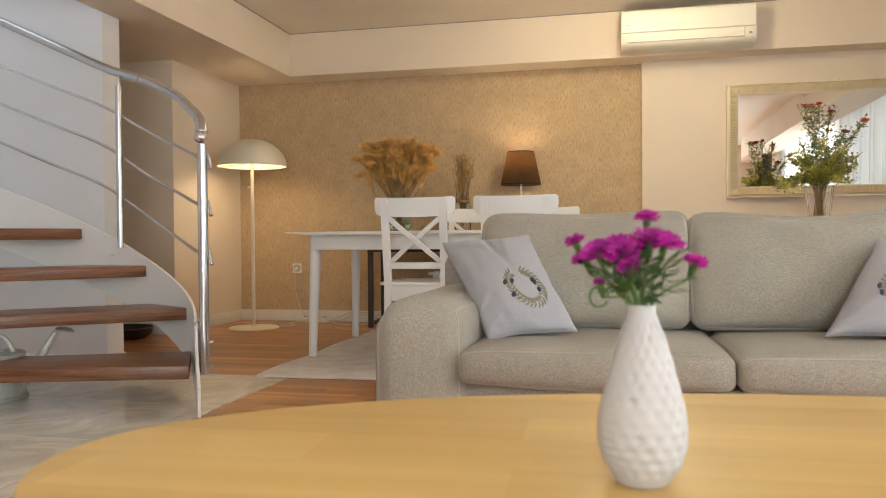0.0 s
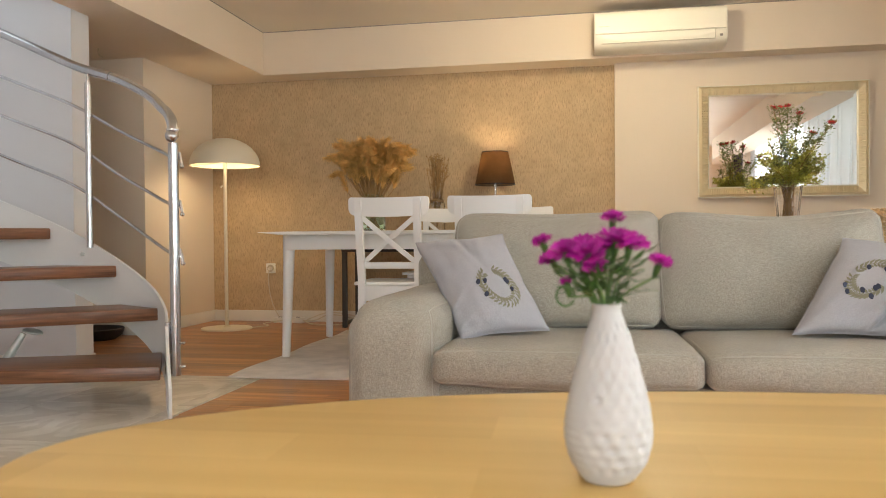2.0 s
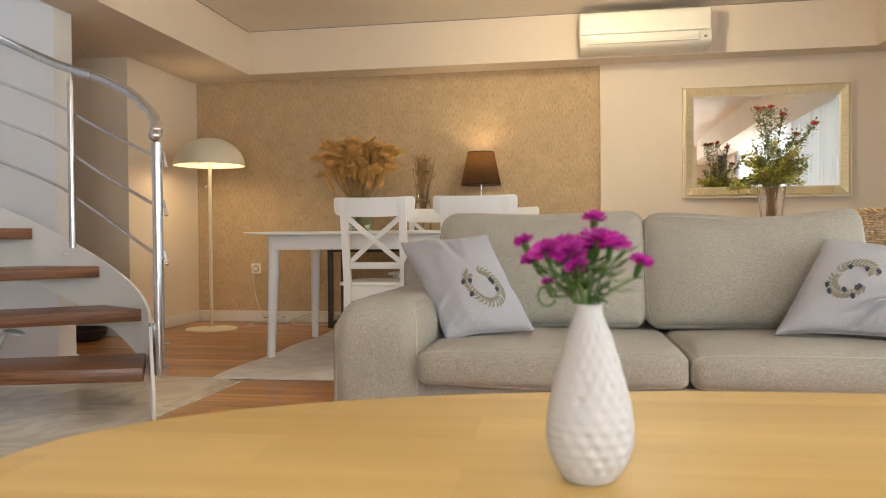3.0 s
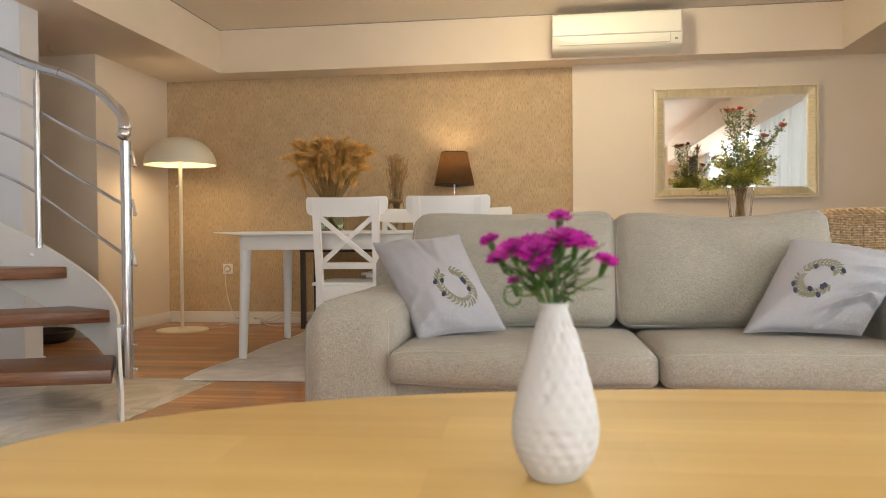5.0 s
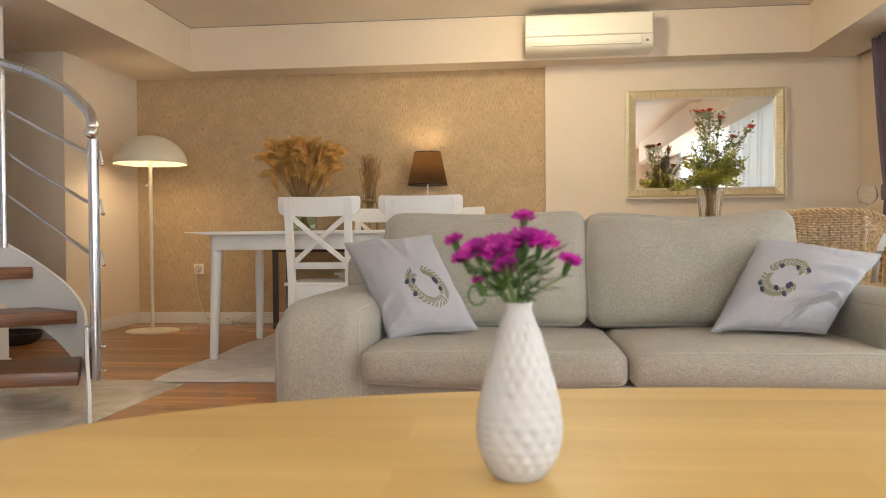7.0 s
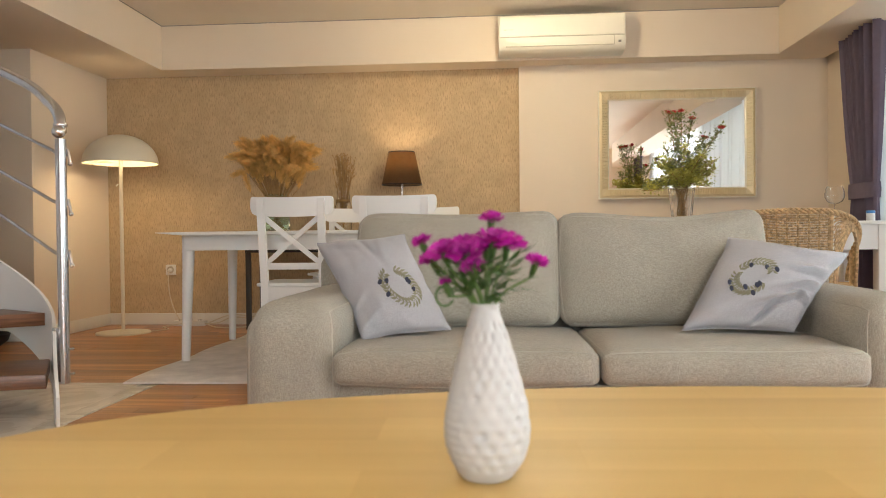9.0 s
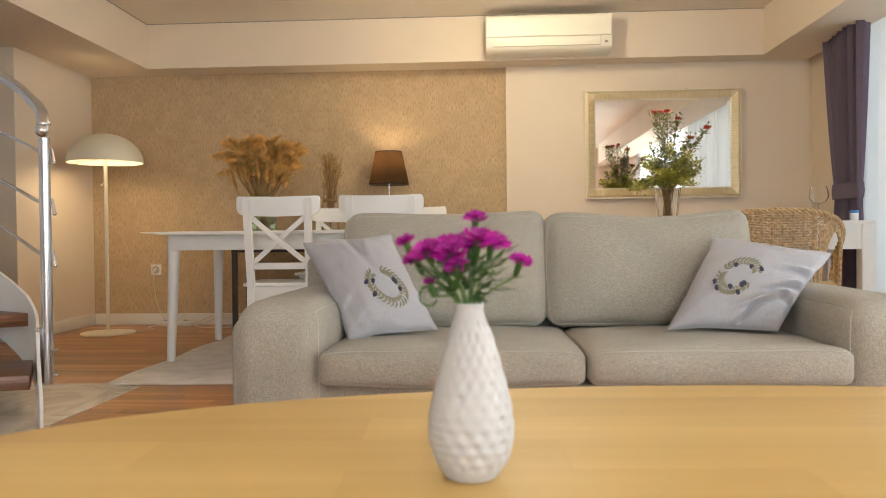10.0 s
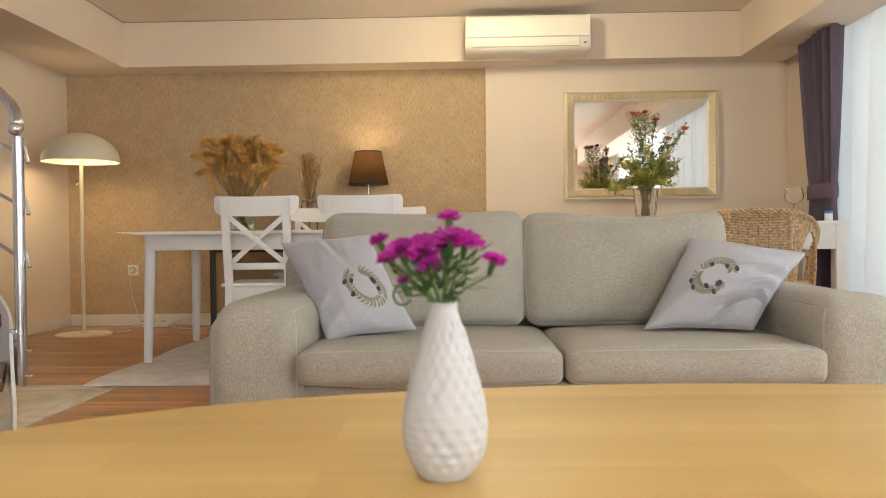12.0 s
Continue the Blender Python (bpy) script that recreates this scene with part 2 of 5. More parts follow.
def marble_material():
    m = mat("cream_marble", (0.80, 0.765, 0.69), 0.045, vary=0.14, scale=4.5)
    n, l = m.node_tree.nodes, m.node_tree.links
    b = n["Principled BSDF"]
    w = n.new("ShaderNodeTexNoise")
    w.inputs["Scale"].default_value = 3.0
    w.inputs["Detail"].default_value = 9
    w.inputs["Distortion"].default_value = 2.2
    l.new(n["Mapping"].outputs[0], w.inputs["Vector"])
    rp = n.new("ShaderNodeValToRGB")
    e = rp.color_ramp.elements
    e[0].position, e[1].position = 0.46, 0.54
    mid = e.new(0.5)
    e[0].color = e[1].color = (0, 0, 0, 1)
    mid.color = (1, 1, 1, 1)
    l.new(w.outputs[0], rp.inputs[0])
    mix = n.new("ShaderNodeMix")
    mix.data_type = 'RGBA'
    sc = n.new("ShaderNodeMath")
    sc.operation = 'MULTIPLY'
    sc.inputs[1].default_value = 0.22
    l.new(rp.outputs[0], sc.inputs[0])
    l.new(sc.outputs[0], mix.inputs["Factor"])
    l.new(n["Color Ramp"].outputs[0], mix.inputs["A"])
    mix.inputs["B"].default_value = (0.36, 0.30, 0.23, 1)
    l.new(mix.outputs["Result"], b.inputs["Base Color"])
    return m


M_MARBLE = marble_material()


# ---- mesh helpers ----
def mesh_of(name, bm, material, smooth=True):
    me = bpy.data.meshes.new(name)
    bmesh.ops.recalc_face_normals(bm, faces=bm.faces[:])
    bm.to_mesh(me)
    bm.free()
    me.materials.append(material)
    if smooth:
        me.polygons.foreach_set("use_smooth", [True] * len(me.polygons))
        me.set_sharp_from_angle(angle=radians(38))
    return me


def part(name, bm, material, parent=None, label="", smooth=True):
    """Links a bmesh as one mesh object, under a thing or a part where one is given."""
    ob = new(name, mesh_of(name, bm, material, smooth))
    ob.parent = parent
    if label:
        ob["label"] = label
    return ob


def thing(name, x, y, z, label, category, rz=0, group="", kind=""):
    ob = new(name)
    ob.empty_display_size = 0.1
    ob.matrix_basis = pose(x, y, z, 0, 0, rz)
    return tagged(ob, label, category, group, kind)


def box(x0, x1, y0, y1, z0, z1, bevel=0.0, seg=2, bm=None):
    bm = bm or bmesh.new()
    v = [bm.verts.new((x, y, z)) for x in (x0, x1) for y in (y0, y1) for z in (z0, z1)]
    faces = [bm.faces.new([v[i] for i in q]) for q in ((0, 1, 3, 2), (4, 6, 7, 5), (0, 4, 5, 1), (2, 3, 7, 6), (0, 2, 6, 4), (1, 5, 7, 3))]
    if bevel:
        edges = list({e for f in faces for e in f.edges})
        bmesh.ops.bevel(bm, geom=edges, offset=bevel, segments=seg, profile=0.5, affect='EDGES')
    return bm


def lathe(profile, n=32, bm=None, cx=0.0, cy=0.0):
    """Turns (radius, z) pairs round an upright axis."""
    bm = bm or bmesh.new()
    rings = []
    for r, z in profile:
        if r < 1e-5:
            rings.append([bm.verts.new((cx, cy, z))])
        else:
            rings.append([bm.verts.new((cx + r * math.cos(2 * math.pi * i / n), cy + r * math.sin(2 * math.pi * i / n), z)) for i in range(n)])
    for a, b in zip(rings, rings[1:]):
        for i in range(n):
            j = (i + 1) % n
            if len(a) == 1 and len(b) > 1:
                bm.faces.new((a[0], b[i], b[j]))
            elif len(b) == 1 and len(a) > 1:
                bm.faces.new((a[i], b[0], a[j]))
            elif len(a) > 1:
                bm.faces.new((a[i], b[i], b[j], a[j]))
    return bm


def tube(points, radius, n=10, bm=None, flat=1.0):
    """A round bar along points; radius is one number or one a point."""
    bm = bm or bmesh.new()
    pts = [Vector(p) for p in points]
    rad = radius if isinstance(radius, (list, tuple)) else [radius] * len(pts)
    up = Vector((0, 0, 1)) if abs((pts[-1] - pts[0]).normalized().z) < 0.95 else Vector((0, 1, 0))
    rings = []
    for i, p in enumerate(pts):
        d = (pts[min(i + 1, len(pts) - 1)] - pts[max(i - 1, 0)]).normalized()
        a = d.cross(up)
        a = a.normalized() if a.length > 1e-6 else Vector((1, 0, 0))
        b = a.cross(d).normalized()
        rings.append([bm.verts.new(p + rad[i] * (math.cos(t) * a + math.sin(t) * b * flat)) for t in (2 * math.pi * k / n for k in range(n))])
    for r, s in zip(rings, rings[1:]):
        for i in range(n):
            j = (i + 1) % n
            bm.faces.new((r[i], r[j], s[j], s[i]))
    bm.faces.new(rings[0][::-1])
    bm.faces.new(rings[-1])
    return bm


def spline(points, steps=8):
    """A smooth line (Catmull-Rom) through points."""
    p = [Vector(q) for q in points]
    p = [2 * p[0] - p[1]] + p + [2 * p[-1] - p[-2]]
    out = []
    for i in range(1, len(p) - 2):
        for k in range(steps):
            t = k / steps
            a, b, c, d = p[i - 1], p[i], p[i + 1], p[i + 2]
            out.append(0.5 * ((2 * b) + (c - a) * t + (2 * a - 5 * b + 4 * c - d) * t * t + (3 * b - a - 3 * c + d) * t ** 3))
    out.append(p[-2])
    return out


def structure(name, bm, material, label, smooth=False):
    return tagged(part(name, bm, material, smooth=smooth), label, "", kind="structure")


# ---- the room ----
structure("floor", box(-4.6, 3.4, -3.7, 6.0, -0.2, -0.014), M_FLOOR, "reddish-brown strip wood floor")
structure("ceiling", box(-2.463, 2.222, -3.7, 5.395, CEIL, CEIL + 0.2), M_CEIL, "plain off-white painted ceiling")
structure("beam_back", box(-2.463, 2.222, 5.395, 5.86, LOW, CEIL + 0.2), M_WALL, "beige painted ceiling beam along the back wall")
structure("beam_left", box(-4.6, -2.77, 3.60, 5.86, LOW, CEIL + 0.2), M_WALL, "lowered beige ceiling over the corner by the stairs")
structure("beam_stair", box(-2.77, -2.463, 0.3, 5.86, LOW, CEIL + 0.2), M_WALL, "beige ceiling edge beside the stair opening")
structure("soffit_window", box(2.222, 2.62, -3.7, 5.86, LOW, CEIL + 0.2), M_WALL, "beige lowered ceiling edge along the window")
structure("curtain_pocket", box(2.62, 3.0, -3.7, 5.86, LOW + 0.09, CEIL + 0.2), M_CEIL, "recess that holds the curtain track")
structure("wall_back_paper", box(-3.06, 0.317, 5.66, 5.86, 0.0, LOW), M_PAPER, "tan textured wallpaper on the back wall")
structure("wall_back_end", box(2.50, 2.65, 5.60, 5.86, 0.0, LOW), M_WALL, "beige painted end of the back wall")
structure("wall_back", box(0.317, 2.50, 5.60, 5.86, 0.0, LOW), M_WALL, "plain warm beige painted wall")
structure("wall_pier", box(2.65, 3.0, 5.15, 5.86, 0.0, LOW + 0.09), M_WALL, "beige painted pier beside the window")
structure("wall_left", box(-4.6, -3.052, 4.62, 5.86, 0.0, LOW), M_WALL, "beige painted wall corner by the dining area")
structure("wall_stair", box(-4.6, -2.77, 3.44, 3.60, 0.0, 4.9), M_WALLGREY, "pale grey painted wall behind the stairs")
structure("wall_shaft", box(-2.52, -2.40, -3.7, 3.44, CEIL + 0.2, 4.9), M_WALLGREY, "upper wall of the stairwell")
structure("wall_far_left", box(-4.75, -4.6, -3.7, 6.0, 0.0, 4.9), M_WALLGREY, "pale grey painted side wall")
structure("wall_behind_left", box(-4.6, -0.15, -3.85, -3.7, 0.0, 4.9), M_WALL, "beige painted wall")
structure("wall_behind_right", box(1.35, 3.4, -3.85, -3.7, 0.0, 4.9), M_WALL, "beige painted wall")
structure("wall_behind_sill", box(-0.15, 1.35, -3.85, -3.7, 0.0, 0.6), M_WALL, "beige painted wall under the added unseen window")
structure("wall_behind_head", box(-0.15, 1.35, -3.85, -3.7, 2.0, 4.9), M_WALL, "beige painted wall over the added unseen window")
structure("ceiling_stairwell", box(-4.6, -2.35, -3.7, 3.6, 4.9, 5.0), M_CEIL, "white ceiling high over the stairs")
structure("wall_window_side", box(2.80, 3.0, -3.7, -1.835, 0.0, LOW + 0.09), M_WALL, "beige painted wall past the curtained window")
# dark-coloured strips stand in for the shade of the recessed joint
structure("shadow_gap_trim", box(-2.463, 2.222, 5.389, 5.394, CEIL - 0.005, CEIL), M_SHADOWGAP, "thin dark strip for the shaded joint between beam and ceiling")
structure("shadow_gap_side_trim", box(-2.462, -2.457, 0.3, 5.388, CEIL - 0.005, CEIL), M_SHADOWGAP, "thin dark strip for the shaded joint between side beam and ceiling")
structure("baseboard", box(-3.05, 0.315, 5.645, 5.66, 0.0, 0.092, 0.003), M_TRIM, "white painted baseboard")
part("baseboard_return", box(-3.052, -3.037, 4.62, 5.645, 0.0, 0.092, 0.003), M_TRIM, bpy.data.objects["baseboard"])
part("baseboard_stair", box(-4.6, -2.757, 3.425, 3.44, 0.0, 0.028, 0.003), M_TRIM, bpy.data.objects["baseboard"])
part("baseboard_stair_end", box(-2.77, -2.755, 3.44, 3.60, 0.0, 0.028, 0.003), M_TRIM, bpy.data.objects["baseboard"])
part("baseboard_corner", box(-4.6, -3.037, 4.605, 4.62, 0.0, 0.092, 0.003), M_TRIM, bpy.data.objects["baseboard"])

def shaped(x0, x1, y0, y1, z0, z1, r, cuts=12, warp=None):
    """A soft box: edges rounded by r, then warped by a function of the place and of its share (-1 to 1) along each axis."""
    bm = bmesh.new()
    c = Vector(((x0 + x1) / 2, (y0 + y1) / 2, (z0 + z1) / 2))
    h = Vector(((x1 - x0) / 2, (y1 - y0) / 2, (z1 - z0) / 2))
    seen = {}

    def vert(u):
        key = tuple(round(q, 5) for q in u)
        if key not in seen:
            seen[key] = bm.verts.new(soft_point(c, h, r, u, warp))
        return seen[key]

    ts = [math.sin(math.pi / 2 * (2 * i / cuts - 1)) * 0.35 + (2 * i / cuts - 1) * 0.65 for i in range(cuts + 1)]
    for axis in range(3):
        for side in (-1, 1):
            o = [k for k in range(3) if k != axis]
            for i in range(cuts):
                for j in range(cuts):
                    q = []
                    for a, b in ((i, j), (i + 1, j), (i + 1, j + 1), (i, j + 1)):
                        u = [0, 0, 0]
                        u[axis], u[o[0]], u[o[1]] = side, ts[a], ts[b]
                        q.append(vert(u))
                    bm.faces.new(q)
    return bm


def soft_point(c, h, r, u, warp=None):
    p = Vector([u[k] * h[k] for k in range(3)])
    inner = Vector([max(-(h[k] - r), min(h[k] - r, p[k])) for k in range(3)])
    d = p - inner
    p = c + inner + (d.normalized() * r if d.length > 1e-6 else d)
    return warp(p, u) if warp else p


def soft_line(x0, x1, y0, y1, z0, z1, r, us, warp=None, out=1.0):
    c = Vector(((x0 + x1) / 2, (y0 + y1) / 2, (z0 + z1) / 2))
    h = Vector(((x1 - x0) / 2, (y1 - y0) / 2, (z1 - z0) / 2))
    return [soft_point(c, h, r, u, warp) for u in us]


def square_path(plane, side, n=14):
    """Shares along the rim of one face of a soft box."""
    o = [k for k in range(3) if k != plane]
    out = []
    for a, b, c, d in ((-1, -1, 1, -1), (1, -1, 1, 1), (1, 1, -1, 1), (-1, 1, -1, -1)):
        for i in range(n):
            t = i / n
            u = [0, 0, 0]
            u[plane] = side
            u[o[0]], u[o[1]] = a + (c - a) * t, b + (d - b) * t
            out.append(u)
    return out + [out[0]]


# ---- marble landing under the stairs ----
marble = structure("floor_marble", box(-4.6, -1.482, -3.7, 3.103, -0.0135, -0.004), M_GROOVE, "cream marble floor under the stairs")


def add_tiles():
    edge = box(-0.04, 0.04, -0.2996, 0.2996, -0.004, 0.004, 0.0006, 1)
    strip = mesh_of("marble_border", edge, M_MARBLE, False)
    tile = mesh_of("marble_tile", box(-0.2996, 0.2996, -0.2996, 0.2996, -0.004, 0.004, 0.0006, 1), M_MARBLE, False)
    for i in range(11):
        o = new("border", strip)
        o.parent = marble
        o.matrix_basis = pose(-1.522, 2.72 - 0.6 * i, 0)
    for i in range(5):
        o = new("border", strip)
        o.parent = marble
        o.matrix_basis = pose(-1.862 - 0.6 * i, 3.062, 0, 0, 0, 90)
    for i in range(5):
        for j in range(11):
            o = new("tile", tile)
            o.parent = marble
            o.matrix_basis = pose(-1.862 - 0.6 * i, 2.72 - 0.6 * j, 0)


# ---- stairs ----
def staircase():
    st = thing("staircase", -1.9, 2.7, 0, "curved open staircase with brown wooden treads and white steel stringer", "staircase")
    inv = Matrix.Translation((1.9, -2.7, 0))
    plan = [(-1.456, 2.195, 0.004, 0.12), (-1.532, 2.31, 0.004, 0.25), (-1.60, 2.42, 0.02, 0.335), (-1.74, 2.64, 0.08, 0.40), (-1.92, 2.82, 0.18, 0.485), (-2.16, 2.94, 0.30, 0.60),
            (-2.45, 3.00, 0.43, 0.735), (-2.80, 3.02, 0.56, 0.875), (-3.20, 3.00, 0.70, 1.02), (-3.6, 2.9, 0.84, 1.16)]
    low, high = spline([(x, y, a) for x, y, a, b in plan]), spline([(x, y, b) for x, y, a, b in plan])
    bm = bmesh.new()
    rows = []
    for i, (a, b) in enumerate(zip(low, high)):
        d = low[min(i + 1, len(low) - 1)] - low[max(i - 1, 0)]
        n = Vector((-d.y, d.x, 0)).normalized() * 0.006
        rows.append([bm.verts.new(inv @ v) for v in (a + n, b + n, b - n, a - n)])
    for p, q in zip(rows, rows[1:]):
        for k in range(4):
            bm.faces.new((p[k], p[(k + 1) % 4], q[(k + 1) % 4], q[k]))
    bm.faces.new(rows[0])
    bm.faces.new(rows[-1][::-1])
    part("stringer", bm, M_WHITE, st, "white painted curved steel plate")
    treads = [((-2.75, 1.93), (-1.553, 2.285), (-1.762, 2.655), (-2.80, 2.25)), ((-2.80, 1.98), (-1.825, 2.735), (-2.14, 2.925), (-2.90, 2.33)),
              ((-2.86, 2.14), (-2.165, 2.93), (-2.55, 3.003), (-3.00, 2.40)), ((-2.97, 2.23), (-2.575, 2.99), (-3.02, 3.005), (-3.14, 2.45)),
              ((-3.22, 2.34), (-3.10, 3.0), (-3.52, 2.93), (-3.40, 2.50))]
    for k, poly in enumerate(treads):
        z = 0.19 * (k + 1)
        turn = math.degrees(math.atan2(poly[1][1] - poly[0][1], poly[1][0] - poly[0][0]))
        m = pose(poly[0][0], poly[0][1], z, 0, 0, turn)
        own = [m.inverted() @ Vector((x, y, z)) for x, y in poly]
        bm = bmesh.new()
        top = [bm.verts.new(q) for q in own]
        bot = [bm.verts.new(q - Vector((0, 0, 0.056))) for q in own]
        bm.faces.new(top)
        bm.faces.new(bot[::-1])
        for i in range(4):
            bm.faces.new((top[i], bot[i], bot[(i + 1) % 4], top[(i + 1) % 4]))
        bmesh.ops.bevel(bm, geom=bm.edges[:], offset=0.005, segments=2, profile=0.5, affect='EDGES')
        tr = part("tread", bm, M_TREAD, st, "dark reddish-brown wooden tread")
        tr.matrix_basis = inv @ m
        # steel bearer plate under the tread
        a, b, c, d = [q - Vector((0, 0, 0.0625)) for q in own]
        bm = bmesh.new()
        q = [a.lerp(b, s).lerp(d.lerp(c, s), t) for s, t in ((0.2, 0.25), (0.97, 0.2), (0.97, 0.85), (0.2, 0.75))]
        tv = [bm.verts.new(v + Vector((0, 0, 0.006))) for v in q]
        bv = [bm.verts.new(v) for v in q]
        bm.faces.new(tv)
        bm.faces.new(bv[::-1])
        for i in range(4):
            bm.faces.new((tv[i], bv[i], bv[(i + 1) % 4], tv[(i + 1) % 4]))
        part("bearer", bm, M_WHITE, tr, "white steel bearer plate")
    # posts
    px, py = -1.578, 2.452
    post = part("post", tube([inv @ Vector((px, py, 0.125)), inv @ Vector((px, py, 1.10))], 0.021, 20), M_STEEL, st, "brushed steel post")
    part("bracket", box(px + 1.9 - 0.034, px + 1.9 - 0.017, py - 2.7 - 0.03, py - 2.7 + 0.015, 0.13, 0.35, 0.004), M_STEEL, post)
    post2 = part("post", tube([inv @ Vector((-2.337, 2.969, 0.66)), inv @ Vector((-2.337, 2.969, 1.485))], 0.0165, 16), M_STEEL, st)
    part("neck", tube([inv @ Vector((-2.337, 2.969, 1.48)), inv @ Vector((-2.337, 2.969, 1.53))], 0.007, 10), M_STEEL, post2)
    ball = bmesh.new()
    bmesh.ops.create_uvsphere(ball, u_segments=20, v_segments=12, radius=0.026, matrix=inv @ Matrix.Translation((px - 0.001, py - 0.012, 1.128)))
    part("ball", ball, M_STEEL, post, "polished steel ball cap")
    part("collar", lathe([(0.0, 1.150), (0.026, 1.150), (0.028, 1.156), (0.026, 1.162), (0.0, 1.162)], 20, None, px + 1.9, py - 2.7), M_STEEL, post)
    rail = spline([(px, py, 1.125), (px - 0.003, py + 0.004, 1.165), (-1.602, 2.478, 1.205), (-1.66, 2.545, 1.247), (-1.74, 2.63, 1.289), (-1.83, 2.74, 1.335), (-1.92, 2.82, 1.385), (-2.04, 2.89, 1.442), (-2.16, 2.94, 1.493), (-2.30, 2.975, 1.537), (-2.45, 3.0, 1.59), (-2.80, 3.02, 1.746), (-3.20, 3.0, 1.927), (-3.6, 2.9, 2.09)], 6)
    part("handrail", tube([inv @ v for v in rail], 0.0225, 16), M_STEEL, st, "bent brushed steel handrail")
    part("sleeve", tube([inv @ v for v in (Vector((-2.195, 2.949, 1.505)), Vector((-2.215, 2.954, 1.511)))], 0.0238, 16), M_STEEL, st)
    heights = ((1.046, 1.087, 1.145, 1.243, 1.386, 1.523, 1.683, 1.84), (0.846, 0.872, 0.924, 1.025, 1.188, 1.321, 1.479, 1.64), (0.640, 0.658, 0.706, 0.819, 0.979, 1.112, 1.272, 1.43))
    where = ((-1.598, 2.46), (-1.74, 2.64), (-1.92, 2.82), (-2.16, 2.94), (-2.45, 3.0), (-2.80, 3.02), (-3.20, 3.0), (-3.6, 2.9))
    for hs in heights:
        pts = spline([(x, y, z) for (x, y), z in zip(where, hs)], 6)
        rod = part("rod", tube([inv @ v for v in pts], 0.0078, 8), M_STEEL, st, "thin steel rod")
        # end of the rod past the post
        e = Vector((px + 0.022, py + 0.006, hs[0] - 0.03))
        bm = tube([inv @ (e + Vector((-0.005, 0.01, 0.045))), inv @ (e + Vector((0.005, 0.005, 0.015))), inv @ (e + Vector((0.012, 0, -0.012)))], 0.0065, 8)
        bmesh.ops.create_uvsphere(bm, u_segments=10, v_segments=6, radius=0.0095, matrix=inv @ Matrix.Translation(e + Vector((0.013, 0, -0.014))))
        part("rod_end", bm, M_STEEL, rod)
    for z in (0.262, 0.163):
        bm = tube([inv @ Vector((px + 0.015, py, z)), inv @ Vector((px + 0.036, py, z))], 0.004, 8)
        bmesh.ops.create_uvsphere(bm, u_segments=8, v_segments=6, radius=0.007, matrix=inv @ Matrix.Translation((px + 0.037, py, z)))
        part("bolt", bm, M_STEEL, post)
    bm = tube([inv @ Vector((-2.385, 3.0, 0.628)), inv @ Vector((-2.388, 2.955, 0.628))], 0.009, 10)
    part("bolt", bm, M_WHITE, st, "white capped bolt")
    return st


staircase()


def watering_can():
    can = thing("watering_can", -2.56, 2.34, 0.004, "old galvanised zinc watering can standing under the stairs", "watering can", rz=8)
    part("body", lathe([(0, 0), (0.152, 0), (0.156, 0.006), (0.156, 0.018), (0.150, 0.024), (0.146, 0.19), (0.150, 0.194), (0.150, 0.202), (0.135, 0.204), (0.06, 0.209), (0.058, 0.203), (0, 0.203)], 40), M_ZINC, can)
    part("spout", tube(spline([(0.12, 0.03, 0.045), (0.19, 0.05, 0.15), (0.235, 0.065, 0.23), (0.268, 0.078, 0.288)], 5), [0.026 - 0.013 * i / 15 for i in range(16)], 14), M_ZINC, can)
    rose = lathe([(0, 0.012), (0.03, 0.012), (0.042, 0.004), (0.042, -0.002), (0, -0.012)], 20)
    bmesh.ops.transform(rose, matrix=pose(0.305, 0.085, 0.292, 0, 14, 10), verts=rose.verts[:])
    part("rose", rose, M_ZINC, can)
    part("handle", tube(spline([(0.10, 0.03, 0.205), (0.06, 0.02, 0.268), (-0.05, 0, 0.30), (-0.16, -0.03, 0.25), (-0.19, -0.04, 0.12)], 6), 0.009, 8, None, 1.4), M_ZINC, can)
    part("brace", tube([(0.14, 0.035, 0.175), (0.20, 0.054, 0.182)], 0.005, 8), M_ZINC, can)
    part("ring", tube([(0.262 + 0.02 * math.cos(a), 0.11, 0.335 + 0.012 * math.sin(a)) for a in [k * math.pi / 8 for k in range(17)]], 0.003, 6), M_ZINC, can)


watering_can()

hook = thing("ceiling_wire", -3.19, 4.3, LOW, "short loose wire hanging from the lowered ceiling", "wire")
part("wire", tube(spline([(0, 0, 0.002), (-0.004, 0, -0.03), (0.012, 0, -0.05), (0.035, 0, -0.062)], 5), 0.004, 6), M_CABLE, hook)

dish = thing("bowl", -3.31, 4.37, 0.0, "low dark grey round bowl on the wooden floor", "bowl")
part("body", lathe([(0, 0.0), (0.15, 0.0), (0.19, 0.03), (0.205, 0.075), (0.198, 0.08), (0.18, 0.04), (0, 0.02)], 36), M_BLACK, dish)


